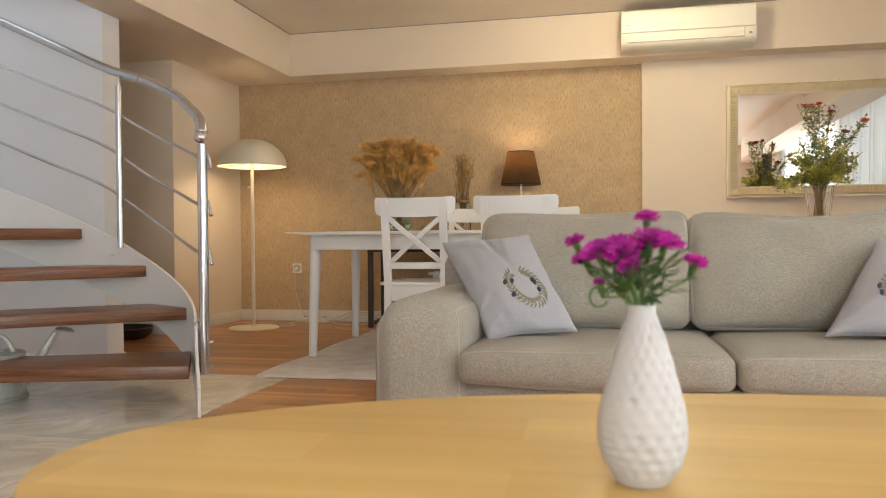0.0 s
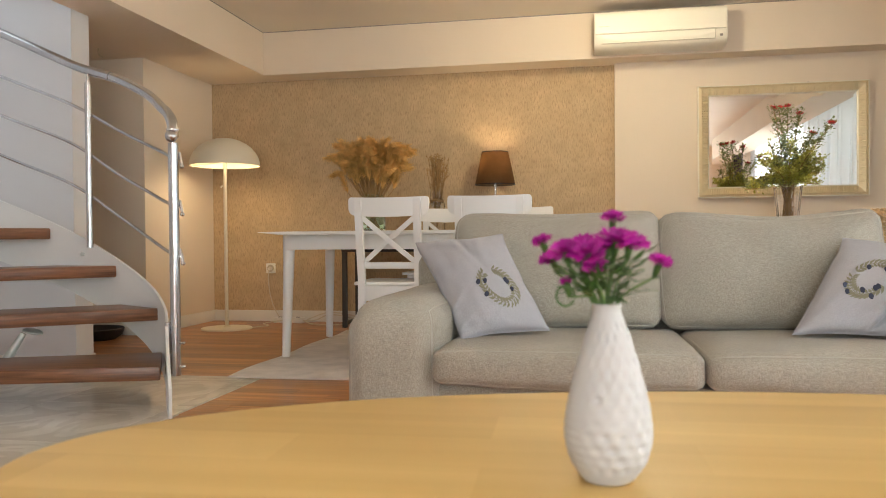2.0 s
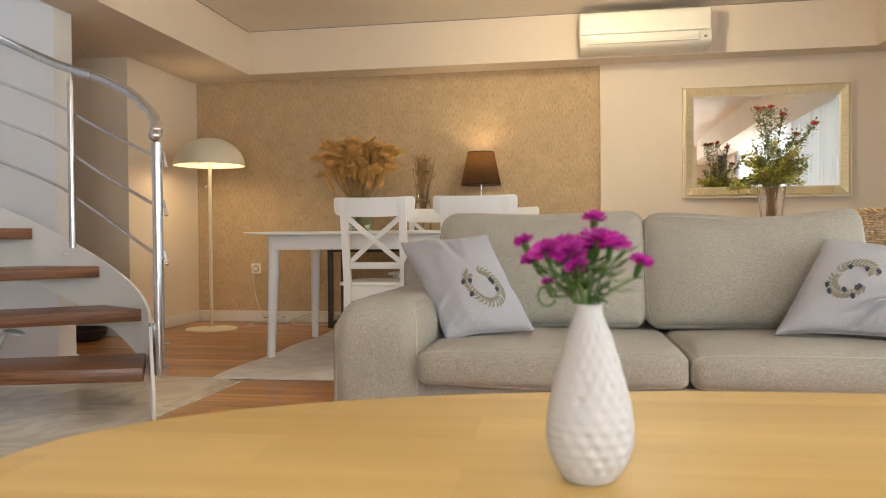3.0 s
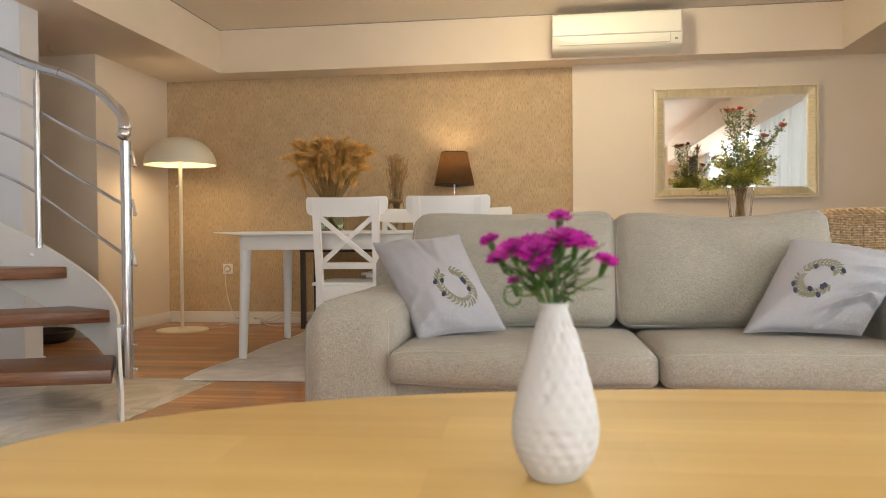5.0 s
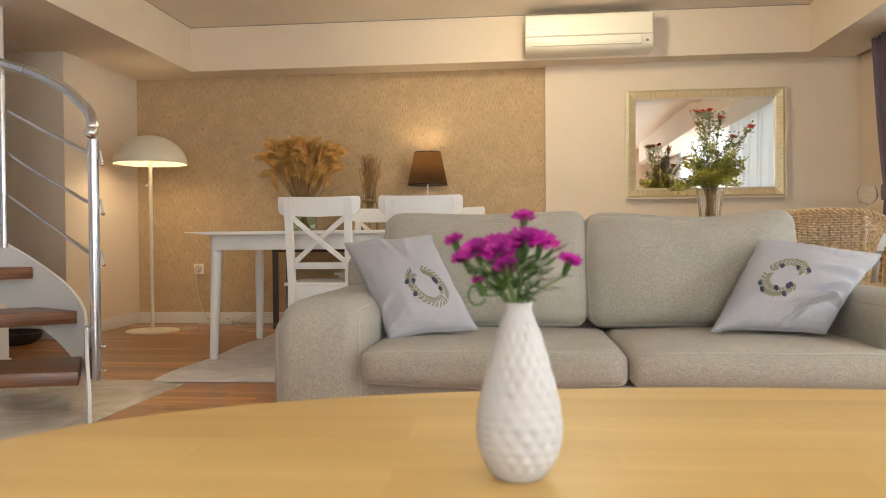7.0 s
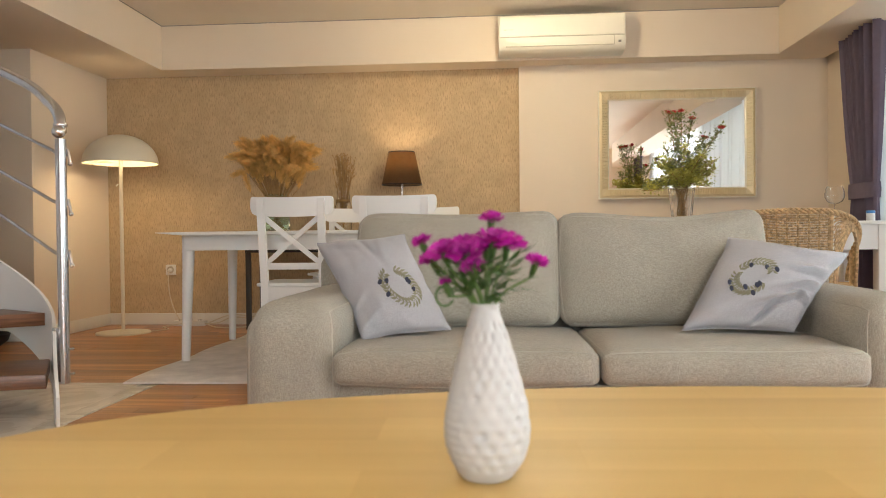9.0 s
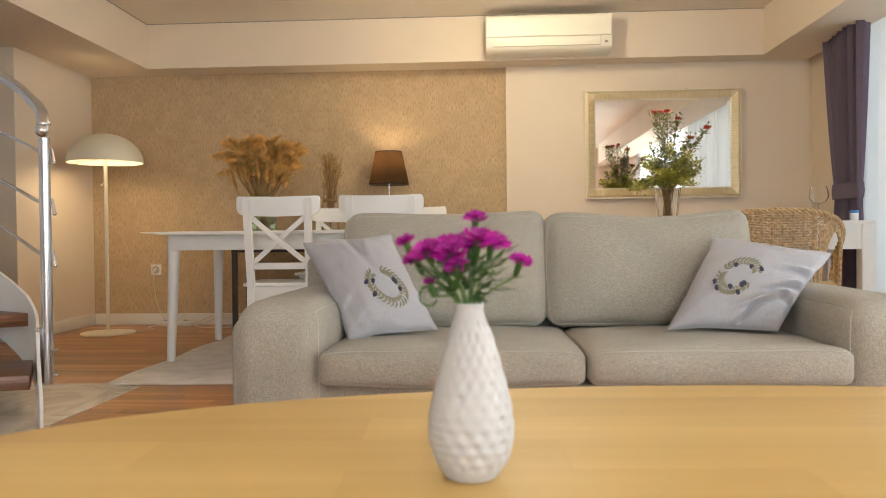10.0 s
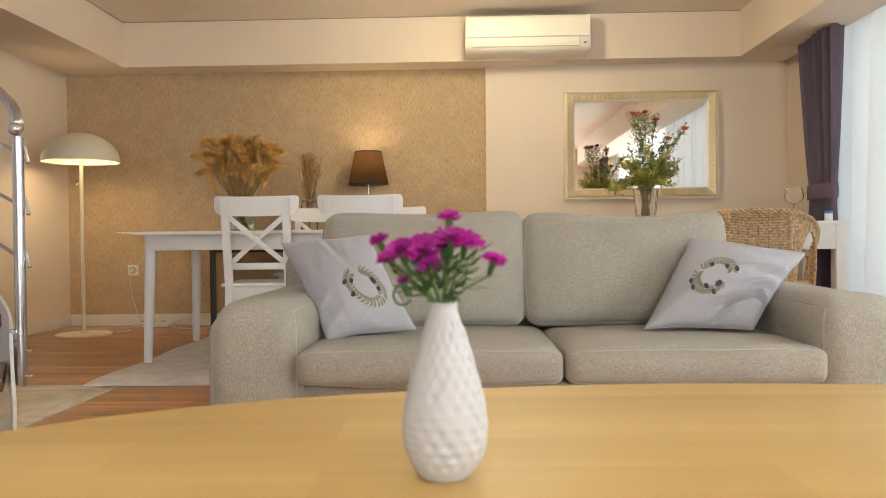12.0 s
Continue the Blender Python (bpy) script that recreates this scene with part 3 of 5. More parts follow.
# ---- floor lamp, outlet, cables ----
def floor_lamp():
    fl = thing("floor_lamp", -2.646, 5.068, 0.0, "cream metal floor lamp with a lit mushroom dome shade", "lamp")
    part("base", lathe([(0, 0), (0.192, 0), (0.194, 0.005), (0.19, 0.012), (0.03, 0.017), (0.018, 0.03), (0, 0.03)], 48), M_CREAM, fl)
    part("pole", tube([(0, 0, 0.02), (0, 0, 1.30)], 0.0135, 14), M_CREAM, fl)
    prof_out = [(0.266 * math.sin(a), 1.262 + 0.214 * math.cos(a)) for a in [0.19 + (math.pi / 2 - 0.19) * i / 18 for i in range(18)]] + [(0.266, 1.262)]
    prof_in = [(r - 0.004, z - 0.003) for r, z in prof_out[:-1]][::-1]
    part("shade", lathe(prof_out + [(0.261, 1.262)] + prof_in + [prof_out[0]], 48), M_CREAM, fl, "cream enamelled dome shade")
    bulb = bmesh.new()
    bmesh.ops.create_uvsphere(bulb, u_segments=16, v_segments=10, radius=0.032, matrix=Matrix.Translation((0.0, 0, 1.385)))
    part("bulb", bulb, M_BULB, fl, "glowing warm bulb").visible_shadow = False
    part("socket", tube([(0, 0, 1.29), (0, 0, 1.352)], 0.02, 12), M_CREAM, fl)
    part("arm", tube([(-0.258, 0, 1.272), (0, 0, 1.29), (0.258, 0, 1.272)], 0.004, 6), M_CREAM, fl)
    part("switch", tube([(-0.016, -0.01, 1.11), (-0.03, -0.015, 1.095)], 0.006, 8), M_CREAM, fl)


floor_lamp()

socket = thing("wall_outlet", -2.53, 5.66, 0.447, "white wall socket with a plug in it", "socket")
part("plate", box(-0.042, 0.042, -0.012, 0, -0.042, 0.042, 0.004), M_TRIM, socket)
part("insert", lathe([(0, 0), (0.030, 0), (0.030, 0.003), (0, 0.003)], 20), M_GROOVE, socket).matrix_basis = pose(0, -0.012, 0, 90)
plug = part("plug", tube([(0, -0.012, 0), (0, -0.045, -0.004)], [0.016, 0.012], 12), M_TRIM, socket)
part("cord", tube(spline([(0, -0.045, -0.01), (-0.005, -0.05, -0.06), (0.0, -0.035, -0.2), (0.04, -0.04, -0.33), (0.10, -0.05, -0.42), (0.13, -0.08, -0.437)], 8), 0.004, 8), M_CABLE, plug)
strip = thing("power_strip", -2.33, 5.55, 0.0, "cream power strip lying on the floor by the wall", "power strip")
part("body", box(-0.13, 0.13, -0.03, 0.03, 0, 0.045, 0.008), M_TRIM, strip)
for k in range(3):
    part("hole", lathe([(0, 0.0452), (0.019, 0.0452), (0.019, 0.047), (0.016, 0.046), (0, 0.046)], 16, None, -0.08 + 0.08 * k), M_DARK, strip)
cable = thing("cable", -2.4, 5.4, 0.0, "cream cables lying loosely on the floor", "cable")
for k, line in enumerate(([(-0.12, -0.30, 0.005), (0.0, -0.12, 0.005), (-0.1, 0.03, 0.005), (0.05, 0.08, 0.03)], [(0.2, 0.13, 0.02), (0.32, 0.1, 0.03), (0.42, 0.12, 0.07), (0.55, 0.14, 0.06), (0.68, 0.12, 0.02), (0.55, 0.02, 0.005), (0.35, 0.0, 0.005), (0.22, 0.10, 0.02)],
                         [(0.24, 0.12, 0.03), (0.4, 0.16, 0.085), (0.6, 0.15, 0.07), (0.85, 0.13, 0.01), (1.05, 0.05, 0.005)])):
    part("cord", tube(spline(line, 8), 0.004, 8), M_CABLE, cable)


# ---- dining corner ----
rug = tagged(part("rug", shaped(-1.66, 0.6, 3.085, 5.05, 0.0, 0.012, 0.005, 24, lambda p, u: p + Vector((0.012 * math.sin(7 * p.y), 0.008 * math.sin(5 * p.x), 0))), M_RUG), "pale beige short-pile rug under the dining table", "rug")


def dining_table():
    t = thing("dining_table", -0.72, 4.18, 0.012, "white extending dining table with tapered round legs", "table")
    part("tabletop", shaped(-1.0, 1.0, -0.59, 0.59, 0.703, 0.725, 0.008, 10, lambda p, u: p + Vector((0, 0, 0.012 * (1 - u[2]) / 2 * max(0, abs(u[0]) - 0.93) / 0.07))), M_WHITE, t, "white lacquered tabletop with thinned edge")
    for y in (-0.50, 0.48):
        part("apron", box(-0.86, 0.86, y, y + 0.022, 0.62, 0.704, 0.003), M_WHITE, t)
    for x in (-0.87, 0.85):
        part("apron", box(x, x + 0.022, -0.48, 0.48, 0.62, 0.704, 0.003), M_WHITE, t)
    for x, y in ((-0.90, -0.46), (-0.955, 0.46), (0.90, -0.46), (0.90, 0.46)):
        part("leg", tube([(x + 0.03, y + (0.02 if y < 0 else -0.02), 0.703), (x + 0.027, y + (0.02 if y < 0 else -0.02), 0.55), (x + 0.012, y, 0.0)], [0.035, 0.032, 0.023], 18), M_WHITE, t)


dining_table()


def dining_chair(x, y, rz, paint, label):
    """The chair looks along +y; its back stands at y = 0."""
    c = thing("dining_chair", x, y, 0.012, label, "chair", rz, "chairs round the dining table")
    lean = lambda z: -0.05 * max(0, z - 0.45) / 0.45
    top = bmesh.new()
    rows = []
    n = 32
    for i in range(n + 1):
        u = math.sin(math.pi / 2 * (-1 + 2 * i / n))
        xx = 0.216 * u
        yy = lean(0.85) - 0.010 - 0.030 * (1 - u * u) + 0.018
        end = max(0, (abs(u) - 0.93) / 0.07)
        turn = 1 - math.sqrt(max(0, 1 - end * end))
        z1 = 0.893 + 0.006 * u * u - 0.022 * turn
        z0 = 0.793 + 0.010 * u * u + 0.014 * max(0, (abs(u) - 0.80) / 0.20) ** 1.5 + 0.030 * turn
        rows.append([top.verts.new((xx, yy + dy, z)) for dy, z in ((-0.010, z0), (-0.010, z1), (0.010, z1), (0.010, z0))])
    for a, b in zip(rows, rows[1:]):
        for k in range(4):
            top.faces.new((a[k], a[(k + 1) % 4], b[(k + 1) % 4], b[k]))
    top.faces.new(rows[0])
    top.faces.new(rows[-1][::-1])
    bmesh.ops.bevel(top, geom=[e for e in top.edges if e.is_manifold and e.calc_face_angle() > 0.7], offset=0.003, segments=2, profile=0.5, affect='EDGES')
    part("top_rail", top, paint, c)
    for s in (-1, 1):
        bm = bmesh.new()
        rows = []
        for i in range(13):
            z = 0.885 * i / 12
            xx = s * (0.148 + 0.010 * z / 0.9)
            yy = lean(z) + 0.03 * (1 - z / 0.45) * -1 * (z < 0.45)
            w, d = 0.0185, 0.014
            rows.append([bm.verts.new((xx + a * w, yy - 0.018 + b * d, z)) for a, b in ((-1, -1), (1, -1), (1, 1), (-1, 1))])
        for a, b in zip(rows, rows[1:]):
            for k in range(4):
                bm.faces.new((a[k], a[(k + 1) % 4], b[(k + 1) % 4], b[k]))
        bm.faces.new(rows[0][::-1])
        bm.faces.new(rows[-1])
        bmesh.ops.bevel(bm, geom=[e for e in bm.edges if e.calc_face_angle() > 0.7], offset=0.003, segments=1, profile=0.5, affect='EDGES')
        part("back_post", bm, paint, c)
        part("leg", box(s * 0.175 - 0.017, s * 0.175 + 0.017, 0.37, 0.404, 0, 0.43, 0.003), paint, c)
        part("side_rail", box(s * 0.165 - 0.010, s * 0.165 + 0.010, -0.01, 0.38, 0.375, 0.43, 0.003), paint, c)
        part("stretcher", box(s * 0.168 - 0.009, s * 0.168 + 0.009, -0.01, 0.38, 0.17, 0.20, 0.003), paint, c)
    for s in (-1, 1):
        a, b = Vector((-s * 0.145, lean(0.79) - 0.008 - 0.004 * s, 0.795)), Vector((s * 0.140, lean(0.55) - 0.008 - 0.004 * s, 0.555))
        bm = bmesh.new()
        rows = []
        for i in range(9):
            t = i / 8
            p = a.lerp(b, t) + Vector((0, -0.012 * math.sin(math.pi * t), 0))
            nrm = Vector((b.z - a.z, 0, -(b.x - a.x))).normalized() * 0.0125
            rows.append([bm.verts.new(p + q) for q in (nrm + Vector((0, -0.006, 0)), -nrm + Vector((0, -0.006, 0)), -nrm + Vector((0, 0.006, 0)), nrm + Vector((0, 0.006, 0)))])
        for p, q in zip(rows, rows[1:]):
            for k in range(4):
                bm.faces.new((p[k], p[(k + 1) % 4], q[(k + 1) % 4], q[k]))
        bm.faces.new(rows[0])
        bm.faces.new(rows[-1][::-1])
        part("cross_slat", bm, paint, c)
    part("mid_rail", box(-0.155, 0.155, lean(0.54) - 0.022, lean(0.54) - 0.004, 0.522, 0.556, 0.003), paint, c)
    part("back_rail", box(-0.155, 0.155, -0.028, -0.006, 0.352, 0.432, 0.003), paint, c)
    part("front_rail", box(-0.165, 0.165, 0.38, 0.40, 0.37, 0.43, 0.003), paint, c)
    part("front_stretcher", box(-0.165, 0.165, 0.19, 0.208, 0.17, 0.20, 0.003), paint, c)
    part("seat", shaped(-0.205, 0.205, -0.004, 0.425, 0.43, 0.452, 0.009, 10, lambda p, u: p + Vector((0.02 * u[0] * (u[1] + 1) / 2, 0, -0.006 * (1 - u[0] ** 2) * (1 - u[1] ** 2) * (u[2] > 0)))), paint, c)
    return c


dining_chair(-0.902, 3.44, 0, M_WHITE, "white wooden dining chair with a crossed slat back")
dining_chair(-0.372, 3.44, 0, M_WHITE, "white wooden dining chair pushed in behind the sofa")
dining_chair(-0.90, 5.0, 180, M_WHITE, "white wooden dining chair on the wall side of the table")
dining_chair(-0.345, 5.0, 180, M_WHITE, "white wooden dining chair in the warm lamplight")


def console():
    c = thing("console_table", -0.85, 5.43, 0.0, "narrow dark grey metal console table against the wallpaper", "table")
    part("tabletop", box(-0.92, 0.92, -0.19, 0.19, 0.588, 0.632, 0.003), M_DARK, c)
    for x in (-0.90, 0.90):
        for y in (-0.17, 0.17):
            part("leg", box(x - 0.018, x + 0.018, y - 0.018, y + 0.018, 0, 0.588, 0.002), M_DARK, c)
    for x in (-0.90, 0.90):
        part("foot_bar", box(x - 0.015, x + 0.015, -0.152, 0.152, 0.02, 0.045, 0.002), M_DARK, c)


console()


def plume(bm, line, width, rng, n):
    """A feathery seed head: many fine hairs, swept forward, round a drooping axis."""
    for i in range(n):
        t = (i + rng.random()) / n
        q = t * (len(line) - 1.001)
        k = int(q)
        p = line[k].lerp(line[k + 1], q - k)
        up = (line[k + 1] - line[k]).normalized()
        a = up.orthogonal().normalized()
        b = up.cross(a)
        w = width * math.sin(math.pi * (0.12 + 0.84 * t)) ** 0.6
        th = rng.uniform(0, 6.28)
        d = a * math.cos(th) + b * math.sin(th)
        q1 = p + d * w * rng.uniform(0.45, 0.9) + up * rng.uniform(0.006, 0.020)
        q2 = q1 + d * w * rng.uniform(0.1, 0.7) + up * rng.uniform(0.0, 0.042) - Vector((0, 0, rng.uniform(0.0, 0.016)))
        s = up.cross(d).normalized() * rng.uniform(0.0006, 0.0014)
        v = [bm.verts.new(x) for x in (p - s * 0.5, p + s * 0.5, q1 + s, q1 - s, q2)]
        bm.faces.new((v[0], v[1], v[2], v[3]))
        bm.faces.new((v[3], v[2], v[4]))
    return bm


def pampas_vase():
    rng = random.Random(5)
    v = thing("pampas_vase", -1.215, 4.2, 0.737, "green glass vase full of dried golden pampas grass on the table", "vase")
    part("glass", lathe([(0, 0), (0.068, 0), (0.078, 0.008), (0.080, 0.05), (0.074, 0.18), (0.070, 0.23), (0.067, 0.23), (0.071, 0.18), (0.076, 0.05), (0.070, 0.014), (0, 0.012)], 36), M_GREENGLASS, v, "pale green glass cylinder")
    stems = bmesh.new()
    for k in range(82):
        a = rng.uniform(0, 6.28)
        share = math.sqrt(rng.random())
        reach = 0.305 * share * rng.uniform(0.85, 1.1)
        x, y = reach * math.cos(a), reach * math.sin(a) * 0.8
        z = 0.540 - 0.05 * share ** 2 + rng.uniform(-0.11, 0.03)
        foot = Vector((-x * 0.16, -y * 0.16, 0.02))
        base = Vector((x * 0.62, y * 0.62, z - 0.11 - 0.03 * rng.random()))
        crest = Vector((x * 0.80, y * 0.80, z - 0.015))
        tip = Vector((x * 1.04 + rng.uniform(-0.03, 0.03), y * 1.1, z + 0.018 - 0.045 * share ** 2 * rng.uniform(0.4, 1.2)))
        tube([foot, foot.lerp(base, 0.6) + Vector((0, 0, 0.015)), base], 0.0022, 5, stems)
        part("plume", plume(bmesh.new(), spline([tuple(base), tuple(base.lerp(crest, 0.55) + Vector((0, 0, 0.012))), tuple(crest), tuple(tip)], 5), rng.uniform(0.026, 0.042), rng, 800), M_PAMPAS, v, smooth=False)
    for k in range(60):
        a, r1 = rng.uniform(0, 6.28), rng.uniform(0.02, 0.17)
        tube([(0.045 * math.cos(a) * -0.6, 0.045 * math.sin(a) * -0.6, 0.02), (r1 * 0.35 * math.cos(a), r1 * 0.35 * math.sin(a), 0.22), (r1 * math.cos(a), r1 * math.sin(a), 0.36 + rng.uniform(0, 0.1))], 0.0014, 4, stems)
    tagged(part("straw", stems, M_STRAW, v, "thin dry straw stalks"), kind="stuff")


pampas_vase()


def twig_jar():
    rng = random.Random(8)
    v = thing("twig_jar", -1.03, 5.34, 0.632, "glass jar with dry brown twigs tied at the neck", "jar")
    part("glass", lathe([(0, 0), (0.055, 0), (0.062, 0.01), (0.062, 0.30), (0.05, 0.36), (0.048, 0.42), (0.045, 0.42), (0.047, 0.36), (0.058, 0.30), (0.058, 0.014), (0, 0.012)], 28), M_GLASS, v)
    part("string", lathe([(0.049, 0.33), (0.054, 0.335), (0.054, 0.35), (0.049, 0.355)], 20), M_STRAW, v)
    for k in range(26):
        bm = bmesh.new()
        a, r1 = rng.uniform(0, 6.28), 0.10 * math.sqrt(rng.random())
        top = Vector((r1 * math.cos(a), r1 * math.sin(a), 0.70 - 1.3 * r1 * rng.uniform(0.1, 1)))
        mid = Vector((top.x * 0.35, top.y * 0.35, 0.36))
        tube([(-top.x * 0.2, -top.y * 0.2, 0.02), mid, mid.lerp(top, 0.6) + Vector((rng.uniform(-0.01, 0.01), 0, 0)), top], 0.0027, 4, bm)
        for j in range(7):
            p = mid.lerp(top, rng.uniform(0.25, 1))
            q = p + Vector((rng.uniform(-0.022, 0.022), rng.uniform(-0.02, 0.02), rng.uniform(0.006, 0.03)))
            tube([p, q], 0.002, 4, bm)
            bmesh.ops.create_icosphere(bm, subdivisions=1, radius=rng.uniform(0.004, 0.0075), matrix=Matrix.Translation(q))
        part("twig", bm, M_STRAW, v, "dry brown twig with small buds")


twig_jar()


def table_lamp():
    t = thing("table_lamp", -0.596, 5.48, 0.632, "lit table lamp with a brown tapered cloth shade", "lamp")
    part("base", lathe([(0, 0), (0.075, 0), (0.077, 0.006), (0.07, 0.015), (0.014, 0.022), (0.009, 0.04), (0.009, 0.45), (0, 0.45)], 32), M_STEEL, t)
    part("shade", lathe([(0.1556, 0.469), (0.1030, 0.721), (0.1010, 0.721), (0.1536, 0.469), (0.1556, 0.469)], 48), M_SHADE, t, "brown translucent cloth shade")
    for r, z in ((0.1561, 0.469), (0.1035, 0.719)):
        part("rim", lathe([(r - 0.003, z - 0.003), (r + 0.0008, z - 0.003), (r + 0.0008, z + 0.004), (r - 0.003, z + 0.004), (r - 0.003, z - 0.003)], 48), M_DARK, t)
    bulb = bmesh.new()
    bmesh.ops.create_uvsphere(bulb, u_segments=16, v_segments=10, radius=0.03, matrix=Matrix.Translation((0, 0, 0.638)))
    part("bulb", bulb, M_BULB, t, "glowing warm bulb").visible_shadow = False
    part("socket", tube([(0, 0, 0.44), (0, 0, 0.625)], 0.012, 10), M_STEEL, t)
    for a in range(3):
        part("spoke", tube([(0, 0, 0.48), (0.15 * math.cos(a * 2.094), 0.15 * math.sin(a * 2.094), 0.48)], 0.002, 6), M_STEEL, t)


table_lamp()


# ---- air conditioner ----
def air_conditioner():
    a = thing("air_conditioner", 0.62, 5.395, 2.034, "ivory plastic split air conditioner mounted under the ceiling", "air conditioner")
    a.scale = (1, 1, 0.85)
    prof = [(0.0, 0.0), (-0.12, 0.0), (-0.185, 0.018), (-0.205, 0.05), (-0.212, 0.12), (-0.212, 0.26), (-0.200, 0.305), (-0.17, 0.318), (0.0, 0.318)]
    bm = bmesh.new()
    cols = []
    for x in (-0.457, -0.449, 0.449, 0.457):
        k = 0.975 if abs(x) > 0.45 else 1.0
        cols.append([bm.verts.new((x, y * k, 0.159 + (z - 0.159) * k)) for y, z in prof])
    for p, q in zip(cols, cols[1:]):
        for i in range(len(prof) - 1):
            bm.faces.new((p[i], p[i + 1], q[i + 1], q[i]))
    bm.faces.new(cols[0])
    bm.faces.new(cols[-1][::-1])
    part("body", bm, M_PLASTIC, a)
    part("front_panel", shaped(-0.45, 0.45, -0.222, -0.205, 0.128, 0.306, 0.006, 8, lambda p, u: p + Vector((0, 0.018 * max(0, u[2] - 0.4) ** 2, 0))), M_PLASTIC, a)
    lou = shaped(-0.405, 0.372, -0.214, -0.204, 0.05, 0.118, 0.004, 6, lambda p, u: p + Vector((0, 0.010 * (1 - u[2]) / 2, 0)))
    part("louver", lou, M_PLASTIC, a)
    part("slot", box(-0.405, 0.372, -0.2085, -0.195, 0.043, 0.0485), M_GROOVE, a)
    part("slot", box(-0.447, 0.447, -0.2135, -0.205, 0.121, 0.127), M_GROOVE, a)
    part("side_slot", box(0.374, 0.377, -0.2135, -0.20, 0.045, 0.12), M_GROOVE, a)
    part("display", box(0.405, 0.425, -0.2145, -0.205, 0.062, 0.078), M_SHADOWGAP, a, "small grey receiver window")
    part("badge", box(-0.42, -0.395, -0.2232, -0.221, 0.183, 0.188), M_GROOVE, a, "small grey mark")
    part("badge", box(-0.388, -0.35, -0.2232, -0.221, 0.184, 0.187), M_GROOVE, a)
    part("top_grille", box(-0.44, 0.44, -0.16, -0.02, 0.3185, 0.324), M_BLACK, a, "dark air inlet grille")


air_conditioner()


# ---- mirror ----
def wall_mirror():
    w, h, b = 1.183, 0.834, 0.080
    m = thing("wall_mirror", 0.925 + w / 2, 5.60, 0.973 + h / 2, "wall mirror in a ribbed champagne gilt frame", "mirror")
    x1, z1 = w / 2, h / 2

    def ring(o0, o1, y0, y1):
        """A mitred rim between two insets, at two depths."""
        bm = bmesh.new()
        c = []
        for o, y in ((o0, 0.0), (o0, y0), (o1, y1), (o1, 0.0)):
            c.append([bm.verts.new((sx * (x1 - o), y, sz * (z1 - o))) for sx, sz in ((-1, -1), (1, -1), (1, 1), (-1, 1))])
        for p, q in zip(c, c[1:] + c[:1]):
            for k in range(4):
                bm.faces.new((p[k], p[(k + 1) % 4], q[(k + 1) % 4], q[k]))
        return bm

    part("outer_lip", ring(0.0, 0.007, -0.045, -0.045), M_SILVERGILT, m, smooth=False)
    part("cove", ring(0.007, 0.024, -0.036, -0.043), M_GOLD, m, smooth=False)
    part("band", ring(0.024, 0.070, -0.043, -0.030), M_GOLD, m, smooth=False)
    part("inner_lip", ring(0.070, b, -0.035, -0.029), M_SILVERGILT, m, smooth=False)
    for side in range(4):
        bm = bmesh.new()
        length = (x1 if side % 2 == 0 else z1) - 0.072
        n = int(2 * length / 0.0125)
        for i in range(n):
            u = -length + (i + 0.5) * 2 * length / n
            r = 0.0045
            pts = []
            for o, y in ((0.026, -0.0425), (0.068, -0.0305)):
                for du, dy in ((-r, 0.0), (-r * 0.5, -0.0055), (r * 0.5, -0.0055), (r, 0.0)):
                    uu = u + du
                    if side == 0:
                        p = (uu, y + dy, -(z1 - o))
                    elif side == 2:
                        p = (uu, y + dy, z1 - o)
                    elif side == 1:
                        p = (x1 - o, y + dy, uu)
                    else:
                        p = (-(x1 - o), y + dy, uu)
                    pts.append(bm.verts.new(p))
            for k in range(3):
                bm.faces.new((pts[k], pts[k + 1], pts[k + 5], pts[k + 4]))
        tagged(part("ribbing", bm, M_GOLD, m, smooth=False), kind="stuff")
    gx, gz, bev = x1 - b, z1 - b, 0.022
    bm = bmesh.new()
    inner = [bm.verts.new((sx * (gx - bev), -0.022, sz * (gz - bev))) for sx, sz in ((-1, -1), (1, -1), (1, 1), (-1, 1))]
    outer = [bm.verts.new((sx * gx, -0.0217, sz * gz)) for sx, sz in ((-1, -1), (1, -1), (1, 1), (-1, 1))]
    back = [bm.verts.new((sx * gx, -0.016, sz * gz)) for sx, sz in ((-1, -1), (1, -1), (1, 1), (-1, 1))]
    bm.faces.new(inner)
    for k in range(4):
        bm.faces.new((inner[k], inner[(k + 1) % 4], outer[(k + 1) % 4], outer[k]))
        bm.faces.new((outer[k], outer[(k + 1) % 4], back[(k + 1) % 4], back[k]))
    bm.faces.new(back[::-1])
    part("glass", bm, M_MIRROR, m, "bevelled mirror glass", smooth=False)
    part("nail", tube([(0.18, -0.03, z1), (0.18, -0.03, z1 + 0.006)], 0.003, 6), M_DARK, m)


wall_mirror()


# ---- window, curtains ----
win = thing("window_1", 2.90, 1.7, 0.0, "wide balcony window with white frames behind sheer curtains", "window", kind="structure")
for z0, z1 in ((0.0, 0.10), (2.03, 2.11)):
    part("window_frame", box(-0.03, 0.03, -3.53, 3.45, z0, z1, 0.004), M_TRIM, win)
for y in (-3.50, -1.8, 0.0, 1.8, 3.40):
    part("mullion", box(-0.03, 0.03, y - 0.03, y + 0.03, 0.10, 2.03, 0.004), M_TRIM, win)
for y in (-2.685, -0.9, 0.9, 2.6):
    o = part("pane", box(-0.004, 0.004, y - 0.86, y + 0.86, 0.10, 2.03), M_PANE, win)
    o.visible_shadow = False


